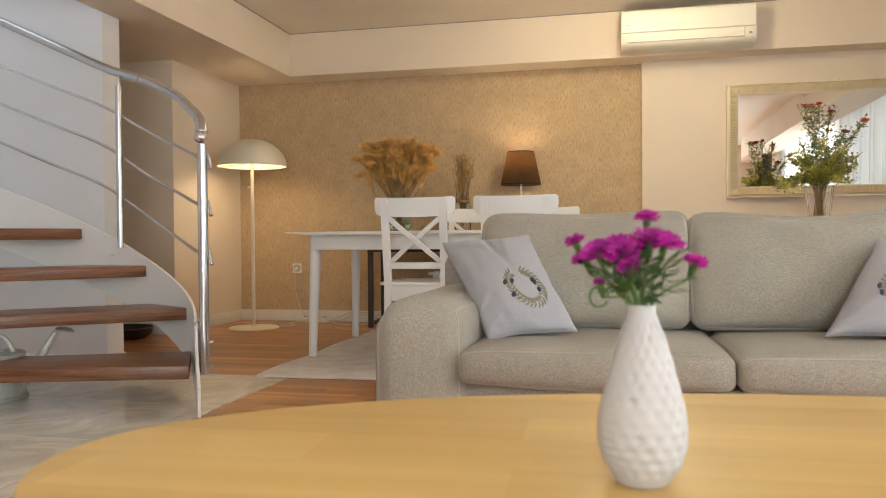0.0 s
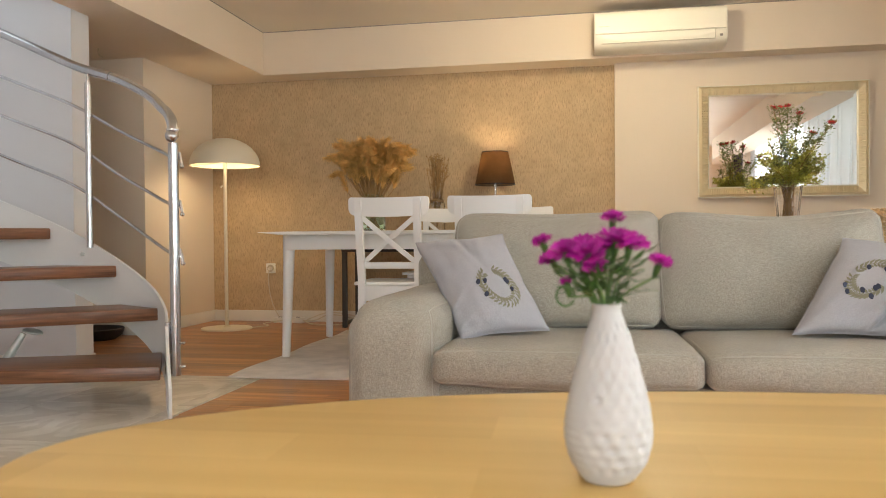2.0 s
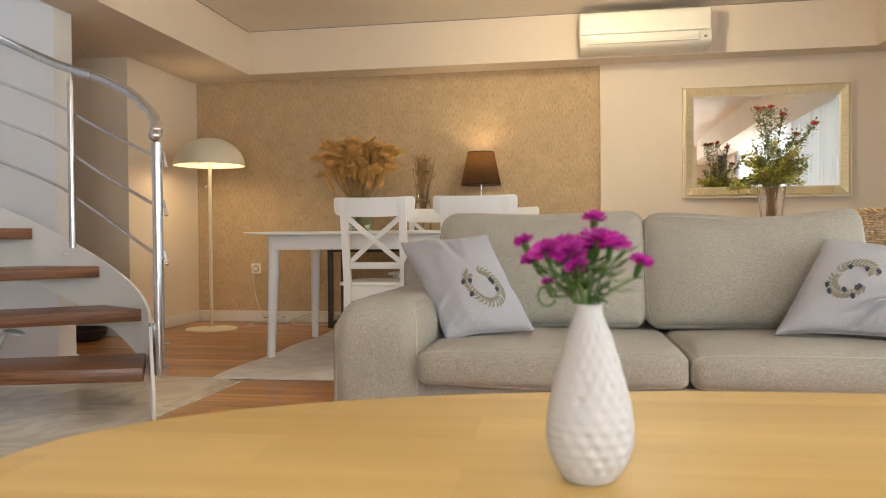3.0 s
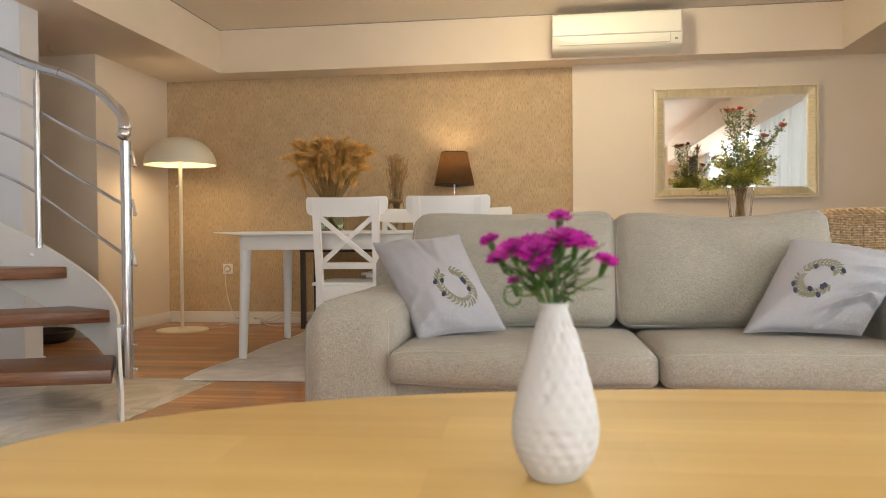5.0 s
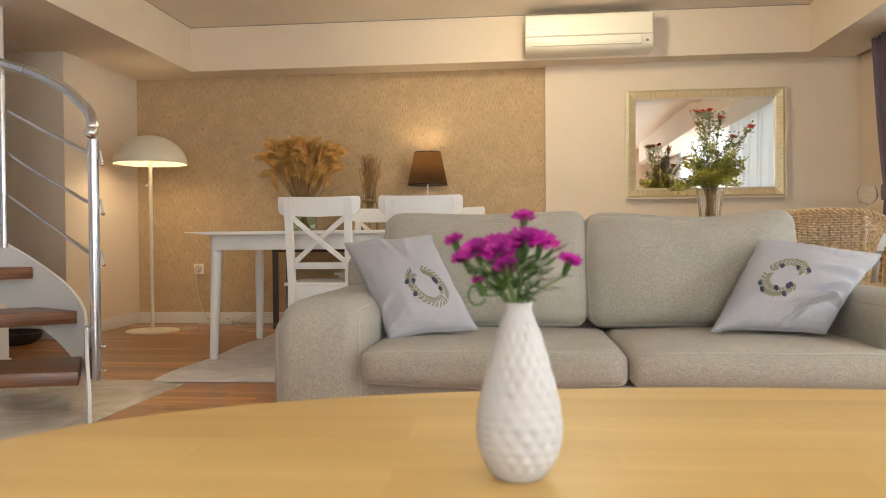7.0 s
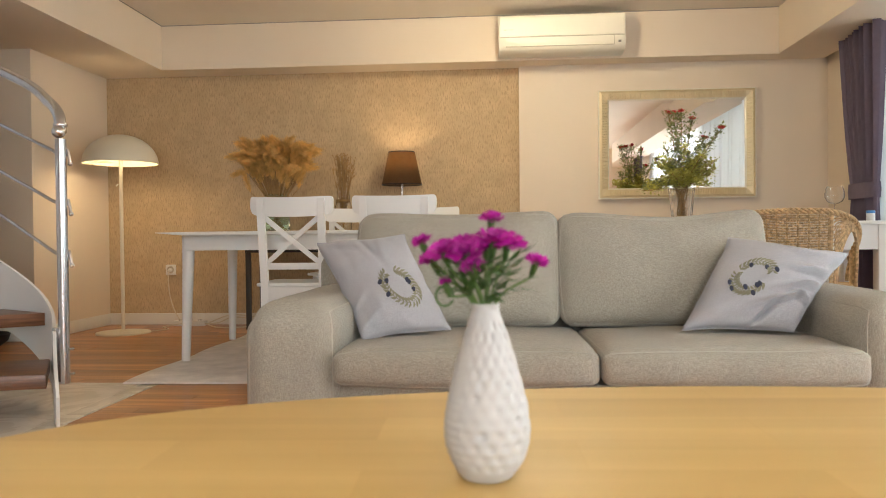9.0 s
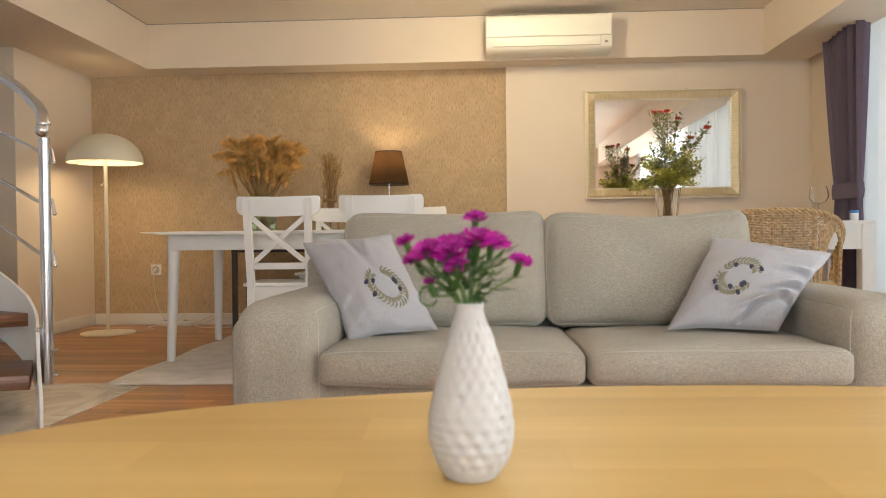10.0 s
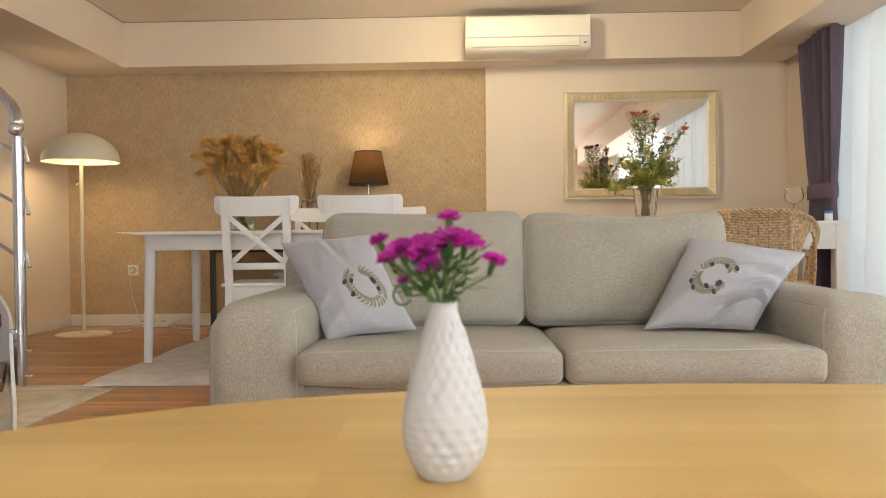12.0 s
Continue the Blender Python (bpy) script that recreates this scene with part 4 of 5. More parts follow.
# unseen window, added to frame the fill panel behind the camera
added_win = thing("unseen_window", 0.6, -3.82, 0.6, "plain white framed window, added unseen behind the fill panel", "window", kind="structure")
for z0, z1 in ((0.0, 0.06), (1.34, 1.40)):
    part("window_frame", box(-0.748, 0.748, -0.025, 0.025, z0, z1, 0.003), M_TRIM, added_win)
for x in (-0.718, 0.0, 0.718):
    part("mullion", box(x - 0.03, x + 0.03, -0.024, 0.024, 0.06, 1.34, 0.003), M_TRIM, added_win)
for x in (-0.359, 0.359):
    part("pane", box(x - 0.329, x + 0.329, -0.004, 0.004, 0.06, 1.34), M_PANE, added_win).visible_shadow = False


def drapery(name, y0, y1, x, z0, z1, folds, depth, material, label, seed=1, gather=None):
    """Hanging cloth in folds along y; gather(z) gives the share of its width and its shift at a height."""
    rng = random.Random(seed)
    ph = [rng.uniform(0, 6.28) for _ in range(6)]
    bm = bmesh.new()
    nu, nz = folds * 10, 30
    rows = []
    for j in range(nz + 1):
        z = z0 + (z1 - z0) * j / nz
        w, sh = gather(z) if gather else (1.0, 0.0)
        row = []
        for i in range(nu + 1):
            u = i / nu
            wob = u + 0.012 * math.sin(9 * u + ph[0]) + 0.02 * math.sin(23 * u + ph[1]) * (6.0 / folds)
            f = math.sin(2 * math.pi * folds * wob + ph[2] + 0.25 * math.sin(1.3 * z + 17 * u))
            f += 0.35 * math.sin(2 * math.pi * folds * 2.37 * u + ph[3] + 0.4 * z)
            yy = (y0 + y1) / 2 + (u - 0.5) * (y1 - y0) * w + sh
            dep = depth * (0.75 + 0.35 * math.sin(5 * u + ph[4])) * (0.85 + 0.3 * (1 - j / nz)) * (1 - 1.5 * (1 - w))
            row.append(bm.verts.new((x + dep * f, yy, z)))
        rows.append(row)
    for a, b in zip(rows, rows[1:]):
        for i in range(nu):
            bm.faces.new((a[i], a[i + 1], b[i + 1], b[i]))
    ob = new(name, mesh_of(name, bm, material))
    return tagged(ob, label, "curtain")


sheer = drapery("sheer_curtain", -1.8, 5.10, 2.73, 0.015, LOW + 0.085, 40, 0.085, M_SHEER, "white sheer curtain in soft folds before the window", 3)


def tied(z):
    d = (z - 0.965)
    w = 0.60 + 0.40 * min(1, (max(0, d) / 1.05) ** 0.75) if d > 0 else 0.60 + 0.16 * min(1, -d / 0.5)
    return w, -0.15 * (1 - w)


def drape(y0, y1, seed, label):
    ob = drapery("drape", y0, y1, 2.53, 0.012, LOW - 0.001, 8, 0.052, M_DRAPE, label, seed, tied)
    c = (y0 + y1) / 2 - 0.06
    hw = (y1 - y0) * 0.60 / 2 + 0.006
    band = bmesh.new()
    rows = []
    for i in range(33):
        a = 2 * math.pi * i / 32
        rows.append([band.verts.new((2.53 + 0.046 * math.sin(a) * k, c + hw * math.copysign(abs(math.cos(a)) ** 0.6, math.cos(a)) * k, z)) for k, z in ((1.0, 0.915), (1.04, 0.965), (1.0, 1.015))])
    for p, q in zip(rows, rows[1:]):
        for k in range(2):
            band.faces.new((p[k], p[k + 1], q[k + 1], q[k]))
    part("tieback", band, M_DRAPE, ob, "plum cloth tieback")
    return ob


drape(4.49, 5.11, 4, "dark plum curtain tied back beside the window")
drape(-2.2, -1.65, 9, "dark plum curtain at the far end of the window")


# ---- desk by the window and what stands on it ----
def desk():
    d = thing("desk", 1.76, 4.58, 0.0, "white desk with a deep apron standing by the window", "desk")
    part("desktop", box(-0.76, 0.74, -0.28, 0.28, 0.742, 0.765, 0.002), M_WHITE, d)
    part("apron", box(-0.70, 0.66, -0.272, -0.254, 0.592, 0.742, 0.002), M_WHITE, d)
    part("apron", box(-0.70, 0.66, 0.254, 0.272, 0.592, 0.742, 0.002), M_WHITE, d)
    for x in (-0.73, 0.70):
        for y in (-0.24, 0.24):
            part("leg", box(x - 0.04, x + 0.04, y - 0.04, y + 0.04, 0, 0.742, 0.002), M_WHITE, d)


desk()

glass_cup = thing("wine_glass", 2.246, 4.5, 0.765, "clear balloon wine glass on the white desk", "glass")
part("foot", lathe([(0, 0), (0.036, 0), (0.036, 0.002), (0.006, 0.006), (0.0035, 0.012), (0.0035, 0.10), (0.006, 0.108), (0, 0.110)], 28), M_GLASS, glass_cup)
part("bowl", lathe([(0, 0.1075), (0.02, 0.110), (0.045, 0.125), (0.057, 0.15), (0.058, 0.172), (0.052, 0.20), (0.044, 0.219), (0.0428, 0.219), (0.0505, 0.20), (0.0565, 0.172), (0.0555, 0.15), (0.044, 0.127), (0.02, 0.1125), (0, 0.110)], 36), M_GLASS, glass_cup)
M_BLUE = mat("blue_lid_plastic", (0.08, 0.25, 0.62), 0.4)
tin = thing("small_tin", 2.462, 4.50, 0.765, "small white tin with a blue lid on the desk", "tin")
part("body", lathe([(0, 0), (0.024, 0), (0.025, 0.003), (0.025, 0.048), (0, 0.048)], 24), M_WHITE, tin)
part("lid", lathe([(0, 0.048), (0.026, 0.048), (0.026, 0.062), (0.024, 0.065), (0, 0.065)], 24), M_BLUE, tin, "blue lid")


def leaf(bm, p, d, nrm, length, width):
    """A folded pointed leaf."""
    d = d.normalized()
    s = d.cross(nrm)
    s = s.normalized() if s.length > 1e-6 else d.orthogonal().normalized()
    n2 = s.cross(d)
    v = [bm.verts.new(q) for q in (p, p + d * length * 0.45 + s * width - n2 * width * 0.25, p + d * length, p + d * length * 0.45 - s * width - n2 * width * 0.25, p + d * length * 0.5)]
    bm.faces.new((v[0], v[1], v[4]))
    bm.faces.new((v[1], v[2], v[4]))
    bm.faces.new((v[2], v[3], v[4]))
    bm.faces.new((v[3], v[0], v[4]))


def blossom(bm, c, r, rng, up):
    """A small many-petalled flower."""
    up = up.normalized()
    a = up.orthogonal().normalized()
    b = up.cross(a)
    for ring, tilt in ((1.0, 0.35), (0.65, 0.8), (0.35, 1.2)):
        for k in range(7):
            th = 6.283 * k / 7 + rng.uniform(-0.2, 0.2) + ring
            d = (a * math.cos(th) + b * math.sin(th)) * math.cos(tilt) + up * math.sin(tilt)
            leaf(bm, c, d, up, r * ring * rng.uniform(0.9, 1.15), r * 0.42 * ring)
    return bm


def red_bouquet():
    rng = random.Random(21)
    v = thing("flower_vase", 1.33, 4.59, 0.765, "cut glass vase of green leafy branches with small red roses", "vase")
    bm = bmesh.new()
    prof = [(0, 0), (0.058, 0), (0.060, 0.006), (0.064, 0.05), (0.072, 0.13), (0.082, 0.225), (0.079, 0.225), (0.069, 0.13), (0.060, 0.05), (0.056, 0.015), (0, 0.013)]
    lathe(prof, 96, bm)
    for q in bm.verts:
        r = math.hypot(q.co.x, q.co.y)
        if r > 0.05:
            k = 1 + 0.035 * math.cos(16 * math.atan2(q.co.y, q.co.x))
            q.co.x, q.co.y = q.co.x * k, q.co.y * k
    part("glass", bm, M_GLASS, v, "fluted clear glass")
    stems, heads, green, high = bmesh.new(), [], bmesh.new(), bmesh.new()
    crown = ((-0.083, 0.71), (-0.046, 0.715), (0.008, 0.725), (0.084, 0.68), (0.24, 0.60), (0.137, 0.545))
    for k in range(46):
        a = rng.uniform(0, 6.28)
        lean_ = 0.28 * math.sqrt(rng.random())
        top = Vector((lean_ * math.cos(a), lean_ * math.sin(a) * 0.7, 0.60 - 1.15 * lean_ + rng.uniform(-0.14, 0.03)))
        if k < 6:
            top = Vector((crown[k][0], rng.uniform(-0.07, 0.07), crown[k][1]))
        elif k > 11:
            reach = rng.uniform(0.06, 0.26)
            top = Vector((reach * math.cos(a), reach * math.sin(a) * 0.7, 0.47 - 0.75 * reach + rng.uniform(-0.10, 0.12)))
        foot = Vector((rng.uniform(-0.04, 0.04), rng.uniform(-0.035, 0.035), 0.02))
        pts = spline([tuple(foot), (top.x * 0.2, top.y * 0.2, 0.24), (top.x * 0.62, top.y * 0.62, 0.24 + (top.z - 0.24) * 0.62), tuple(top)], 6)
        tube(pts, 0.0022, 5, stems)
        bunch = green if k > 11 else high
        for j in range(300 if k < 6 else 220):
            i = rng.uniform(5.5, len(pts) - 1.01)
            p = pts[int(i)].lerp(pts[int(i) + 1], i - int(i))
            d = Vector((rng.uniform(-1, 1), rng.uniform(-1, 1), rng.uniform(-0.2, 0.9)))
            q = p + d.normalized() * rng.uniform(0.0, 0.04)
            leaf(bunch, q, d, Vector((0, 0, 1)), rng.uniform(0.014, 0.028), rng.uniform(0.005, 0.0105))
        if k < 6:
            heads.append(top)
    tagged(part("greenery_stalk", stems, M_STRAW, v, "brownish cut stalks"), kind="stuff")
    tagged(part("foliage", green, M_OLIVE, v, "olive-green small-leaved foliage", smooth=False), kind="stuff")
    tagged(part("branch_leaves", high, M_SAGE, v, "grey-green leaves of the tall branches", smooth=False), kind="stuff")
    for h in heads:
        part("rose", blossom(bmesh.new(), h, 0.030, rng, Vector((rng.uniform(-0.5, 0.5), -0.6, 1))), M_RED, v, "small dark red rose", smooth=False)


red_bouquet()


# ---- wicker armchair ----
def wicker_chair():
    c = thing("wicker_chair", 1.815, 3.98, 0.0, "honey-coloured wicker tub chair with a braided rim", "chair", rz=-25)
    R = 0.318

    def rim(a):
        """The rim's place at an angle from the middle of the back."""
        k = abs(a)
        z = float(np.interp(k, (0, 0.6, 0.75, 1.1, 1.54, 1.94, 2.2), (0.812, 0.805, 0.798, 0.768, 0.70, 0.61, 0.52)))
        r = R + 0.01 * math.cos(a)
        return Vector((r * math.sin(a), -r * math.cos(a) * 1.05, z))

    path = [rim(-2.1 + 4.2 * i / 60) for i in range(61)]
    path = [Vector((path[0].x * 0.95, path[0].y + 0.03, 0.42))] + [Vector((path[0].x, path[0].y + 0.03, 0.52))] + path + [Vector((path[-1].x, path[-1].y + 0.03, 0.52)), Vector((path[-1].x * 0.95, path[-1].y + 0.03, 0.42))]
    for ph in range(3):
        pts = []
        smooth_path = spline(path, 3)
        for i, p in enumerate(smooth_path):
            t = i * 0.55 + ph * 2.094
            d = (smooth_path[min(i + 1, len(smooth_path) - 1)] - smooth_path[max(i - 1, 0)]).normalized()
            s = d.cross(Vector((p.x, p.y, 0.01)).normalized()).normalized()
            o = d.cross(s)
            pts.append(p + s * 0.010 * math.cos(t) + o * 0.009 * math.sin(t))
        part("braid", tube(pts, 0.0085, 7), M_WICKER, c)
    # woven back
    bm = bmesh.new()
    a0, a1 = -1.15, 0.62
    for row in range(52):
        f = row / 52
        pts = []
        for i in range(70):
            a = a0 + (a1 - a0) * i / 69
            p = rim(a)
            z = 0.36 + (p.z - 0.015 - 0.36) * f
            k = 0.93 + 0.07 * f + 0.016 * (1 if (i // 2 + row // 2) % 2 else -1)
            pts.append((p.x * k, p.y * k, z))
        tube(pts, 0.0036, 4, bm)
    tagged(part("woven_back", bm, M_WICKER, c, "close basket weave of flat cane"), kind="stuff")
    for a in [a0 + (a1 - a0) * k / 11 for k in range(12)]:
        p = rim(a)
        thick = 0.011 if a in (a0, a1) else 0.004
        part("stake", tube([(p.x * 0.93, p.y * 0.93, 0.30), (p.x, p.y, p.z)], thick, 6), M_WICKER, c)
    # open arched arms
    for s, a2 in ((1, 0.72), (-1, 1.25)):
        pts = []
        for i in range(17):
            t = i / 16
            a = a2 + (1.78 - a2) * t
            p = rim(s * a)
            pts.append((p.x * 0.97, p.y * 0.97, 0.36 + (p.z - 0.405) * math.sin(math.pi * t) ** 0.55))
        part("arch", tube(pts, 0.009, 7), M_WICKER, c)
        # weave between the rim and the arch
        bm = bmesh.new()
        for row in range(22):
            f = row / 21
            line = []
            for i in range(48):
                a = 0.66 + 1.28 * i / 47
                p = rim(s * a)
                t = min(1.0, max(0.0, (a - a2) / (1.78 - a2)))
                low = 0.36 + (p.z - 0.405) * math.sin(math.pi * t) ** 0.55
                k = 0.975 + 0.02 * f + 0.007 * (1 if (i // 2 + row) % 2 else -1)
                line.append((p.x * k, p.y * k, low + (p.z - 0.012 - low) * f))
            tube(line, 0.0042, 4, bm)
        tagged(part("woven_arm", bm, M_WICKER, c, "woven cane round the open arm"), kind="stuff")
        p = rim(s * 1.95)
        part("arm_post", tube([(p.x * 0.96, p.y, 0.0), (p.x * 0.98, p.y, p.z - 0.01)], 0.017, 8), M_WICKER, c)
        p = rim(s * 0.66)
        part("stile", tube([(p.x * 0.9, p.y * 0.9, 0.0), (p.x * 0.985, p.y * 0.985, p.z - 0.005)], 0.013, 8), M_WICKER, c)
    bm = bmesh.new()
    for k in range(40):
        y = -0.27 + 0.56 * k / 39
        w = math.sqrt(max(0.01, 0.285 ** 2 - min(0.0, y) ** 2))
        tube([(-w, y, 0.40), (0, y, 0.405), (w, y, 0.40)], 0.008, 5, bm)
    tagged(part("seat", bm, M_WICKER, c, "woven cane seat"), kind="stuff")
    ring = [(0.285 * math.cos(t), 0.285 * math.sin(t), 0.385) for t in [2 * math.pi * k / 32 for k in range(33)]]
    part("seat_ring", tube(ring, 0.014, 8), M_WICKER, c)


wicker_chair()


# ---- sofa ----
def sofa():
    s = thing("sofa", 0.42, 2.0, 0.0, "two-seat sofa in light grey-beige woven fabric", "sofa")
    O = Vector((0.42, 2.0, 0))

    def soft(name, x0, x1, y0, y1, z0, z1, r, cuts, warp, label="", pipes=()):
        args = (x0 - O.x, x1 - O.x, y0 - O.y, y1 - O.y, z0, z1, r)
        ob = part(name, shaped(*args, cuts, warp), M_SOFA, s, label)
        for us in pipes:
            part("piping", tube(soft_line(*args, us, warp), 0.0021, 6), M_PIPING, ob)
        return ob

    soft("base", -0.50, 1.34, 1.64, 2.46, 0.07, 0.285, 0.02, 8, None)
    soft("back_frame", -0.52, 1.36, 2.36, 2.50, 0.07, 0.64, 0.05, 10, None)
    for side in (-1, 1):
        def arm_warp(p, u, side=side):
            w = 0.5 + 0.5 * u[2]
            bulge = 0.010 * (1 - u[0] ** 2) * (1 - u[2] ** 2)
            return p + Vector((0.0, -bulge if u[1] < 0 else 0, 0.008 * (1 - u[0] ** 2) * (u[2] > 0) - 0.030 * max(0, side * u[0]) ** 2 * w * (u[2] > 0.2) + 0.003 * noise.noise(p * 6)))
        x0, x1 = (-0.566, -0.284) if side < 0 else (1.120, 1.40)
        ob = soft("arm", x0, x1, 1.595, 2.47, 0.06, 0.516, 0.075, 24, arm_warp, "padded boxy armrest")
        # seam round the front panel and along the inner top edge
        args = (x0 - O.x, x1 - O.x, 1.595 - O.y, 2.47 - O.y, 0.06, 0.516, 0.075)
        inner = -side
        part("piping", tube(soft_line(*args, [(inner, -1, -1 + 2 * t / 20) for t in range(21)] + [(inner, -1 + 2 * t / 30, 1) for t in range(1, 31)], arm_warp), 0.0021, 6), M_PIPING, ob)
        part("piping", tube(soft_line(*args, [(-inner, -1, -1 + 2 * t / 20) for t in range(21)] + [(-inner, -1 + 2 * t / 30, 1) for t in range(1, 31)], arm_warp), 0.0021, 6), M_PIPING, ob)

    def seat_warp(p, u):
        top = max(0.0, u[2])
        puff = 0.008 * (1 - u[0] ** 4) * (1 - abs(u[1]) ** 3) * top
        belly = -0.02 * (1 - u[2] ** 2) * (1 - u[0] ** 4) if u[1] < 0 else 0
        low = -0.012 * max(0, -u[2]) * (1 - u[0] ** 2)
        return p + Vector((0.004 * noise.noise(p * 5), belly, puff + low - 0.014 * (u[1] + 1) / 2 * top - 0.008 * abs(u[0]) ** 8 * top + 0.005 * noise.noise(p * 7)))

    front_top = [(-1 + 2 * t / 30, -1, 1) for t in range(31)]
    front_low = [(-1 + 2 * t / 30, -1, -1) for t in range(31)]
    ends = [(-1, -1 + 2 * t / 20, 1) for t in range(21)]
    ends2 = [(1, -1 + 2 * t / 20, 1) for t in range(21)]
    for x0, x1 in ((-0.300, 0.433), (0.437, 1.142)):
        cush = soft("seat_cushion", x0, x1, 1.572, 2.26, 0.287, 0.389, 0.026, 22, seat_warp, "boxed seat cushion with piped edges", (front_top, front_low, ends, ends2))
        if x0 > 0:
            part("seam", tube(soft_line(x0 - O.x, x1 - O.x, 1.572 - O.y, 2.26 - O.y, 0.287, 0.389, 0.026, [(0.12, -1, 0.95 - 1.9 * t / 12) for t in range(13)], seat_warp), 0.0013, 5), M_SOFA, cush)

    def back_warp(dip):
        def f(p, u):
            lean_ = 0.26 * (p.z - 0.40)
            puff = -0.055 * (1 - abs(u[0]) ** 3) * (1 - abs(u[2]) ** 3) if u[1] < 0 else 0
            w = 0.5 + 0.5 * u[2]
            z = (-dip * (math.cos(math.pi * (u[0] - 0.15)) * 0.5 + 0.5) + 0.012 * u[0] * dip / 0.02 * 0.4) * w ** 3
            return p + Vector((0.012 * u[0] * (1 - u[2] ** 2) + 0.004 * noise.noise(p * 6), lean_ + puff, z + 0.004 * noise.noise(p * 5 + Vector((3, 1, 0)))))
        return f

    rim = square_path(1, -1)
    rim2 = square_path(1, 1)
    soft("back_cushion", -0.338, 0.368, 2.13, 2.30, 0.380, 0.785, 0.048, 20, back_warp(0.010), "plump loose back cushion", (rim, rim2))
    soft("back_cushion", 0.372, 1.075, 2.13, 2.30, 0.380, 0.780, 0.048, 20, back_warp(0.024), "plump loose back cushion", (rim, rim2))
    for x in (-0.46, 1.30):
        for y in (1.70, 2.40):
            part("foot", box(x - O.x - 0.03, x - O.x + 0.03, y - O.y - 0.03, y - O.y + 0.03, 0, 0.07, 0.004), M_BLACK, s)


sofa()


# ---- cushions with an embroidered wreath ----
def pillow(corners, facing, centre, radius, label, seed, creases, arcs):
    """A square cushion hung between its four corners (top left, top right, bottom right, bottom left)."""
    rng = random.Random(seed)
    tl, tr, br, bl = [Vector(c) for c in corners]
    mid = (tl + tr + br + bl) / 4
    nrm = Vector(facing).normalized()
    base = Vector((mid.x, mid.y, min(bl.z, br.z)))
    ob = thing("cushion", base.x, base.y, base.z, label, "cushion", group="sofa cushions")

    def at(u, v, side, lift=0.0):
        eu, ev = 2 * u - 1, 2 * v - 1
        # edges drawn in between the corners
        uu = u + 0.026 * -eu * (1 - ev ** 2) * abs(eu)
        vv = v + 0.026 * -ev * (1 - eu ** 2) * abs(ev)
        uu += 0.030 * noise.noise(Vector((v * 2.6, seed, 0.3))) + 0.012 * noise.noise(Vector((v * 8, seed, 4.3)))
        vv += 0.034 * noise.noise(Vector((u * 2.6, seed, 7.7))) * (1 if v < 0.9 else 0.4)
        p = tl.lerp(tr, uu).lerp(bl.lerp(br, uu), vv)
        th = ((1 - eu ** 2) * (1 - ev ** 2)) ** 0.48 * 0.080
        w = 0.0
        for cu, cv, du, dv, amp, wid in creases:
            q = (u - cu) * dv - (v - cv) * du
            along = (u - cu) * du + (v - cv) * dv
            w += 1.5 * amp * (q / wid + 0.5) * math.exp(-(q / wid) ** 2) * math.exp(-(along / 0.2) ** 2)
        w += 0.009 * noise.noise(Vector((u * 3.2, v * 3.2, seed))) + 0.003 * noise.noise(Vector((u * 9, v * 7, seed)))
        edge = min(1, 14 * min(u, 1 - u, v, 1 - v))
        return p + nrm * (side * th + (w * edge if side > 0 else 0) + lift) - base

    bm = bmesh.new()
    n = 84
    g = {}
    for side in (1, -1):
        for i in range(n + 1):
            for j in range(n + 1):
                rim_ = i in (0, n) or j in (0, n)
                key = (i, j, 0 if rim_ else side)
                if key not in g:
                    g[key] = bm.verts.new(at(i / n, j / n, 0 if rim_ else side))
        for i in range(n):
            for j in range(n):
                q = []
                for a, b in ((i, j), (i + 1, j), (i + 1, j + 1), (i, j + 1)):
                    q.append(g[(a, b, 0 if (a in (0, n) or b in (0, n)) else side)])
                bm.faces.new(q)
    part("cover", bm, M_PILLOW, ob, "pale lilac-grey linen cover")
    rim_path = [at(i / 24, 0, 0) for i in range(24)] + [at(1, i / 24, 0) for i in range(24)] + [at(1 - i / 24, 1, 0) for i in range(24)] + [at(0, 1 - i / 24, 0) for i in range(25)]
    part("seam", tube(rim_path, 0.0022, 5), M_PILLOW, ob)
    leaves, olives, twig = bmesh.new(), bmesh.new(), bmesh.new()
    ru, rv = radius
    for a0, a1 in arcs:
        steps = int((a1 - a0) / 0.2)
        pts = []
        for k in range(steps + 1):
            a = a0 + (a1 - a0) * k / steps
            u, v = centre[0] + ru * math.cos(a), centre[1] + rv * math.sin(a)
            pts.append(at(u, v, 1, 0.0012))
            for sgn in (-1, 1):
                r2, a2 = 1 + sgn * 0.27, a + 0.24
                p, q = at(u, v, 1, 0.0018), at(centre[0] + ru * r2 * math.cos(a2), centre[1] + rv * r2 * math.sin(a2), 1, 0.0018)
                leaf(leaves, p, q - p, nrm, (q - p).length * 1.15, 0.0052)
            if rng.random() < 0.34:
                r3 = 1 + rng.choice((-0.22, 0.22))
                q = at(centre[0] + ru * r3 * math.cos(a), centre[1] + rv * r3 * math.sin(a), 1, 0.002)
                bmesh.ops.create_uvsphere(olives, u_segments=10, v_segments=6, radius=1.0, matrix=Matrix.Translation(q) @ nrm.to_track_quat('Z', 'Y').to_matrix().to_4x4() @ Matrix.Diagonal((0.0072, 0.0095, 0.0014, 1)))
        tube(pts, 0.0010, 4, twig)
    tagged(part("embroidered_leaves", leaves, M_EMBGREEN, ob, "grey-green embroidered olive leaves", smooth=False), kind="stuff")
    part("embroidered_twig", twig, M_EMBGREEN, ob)
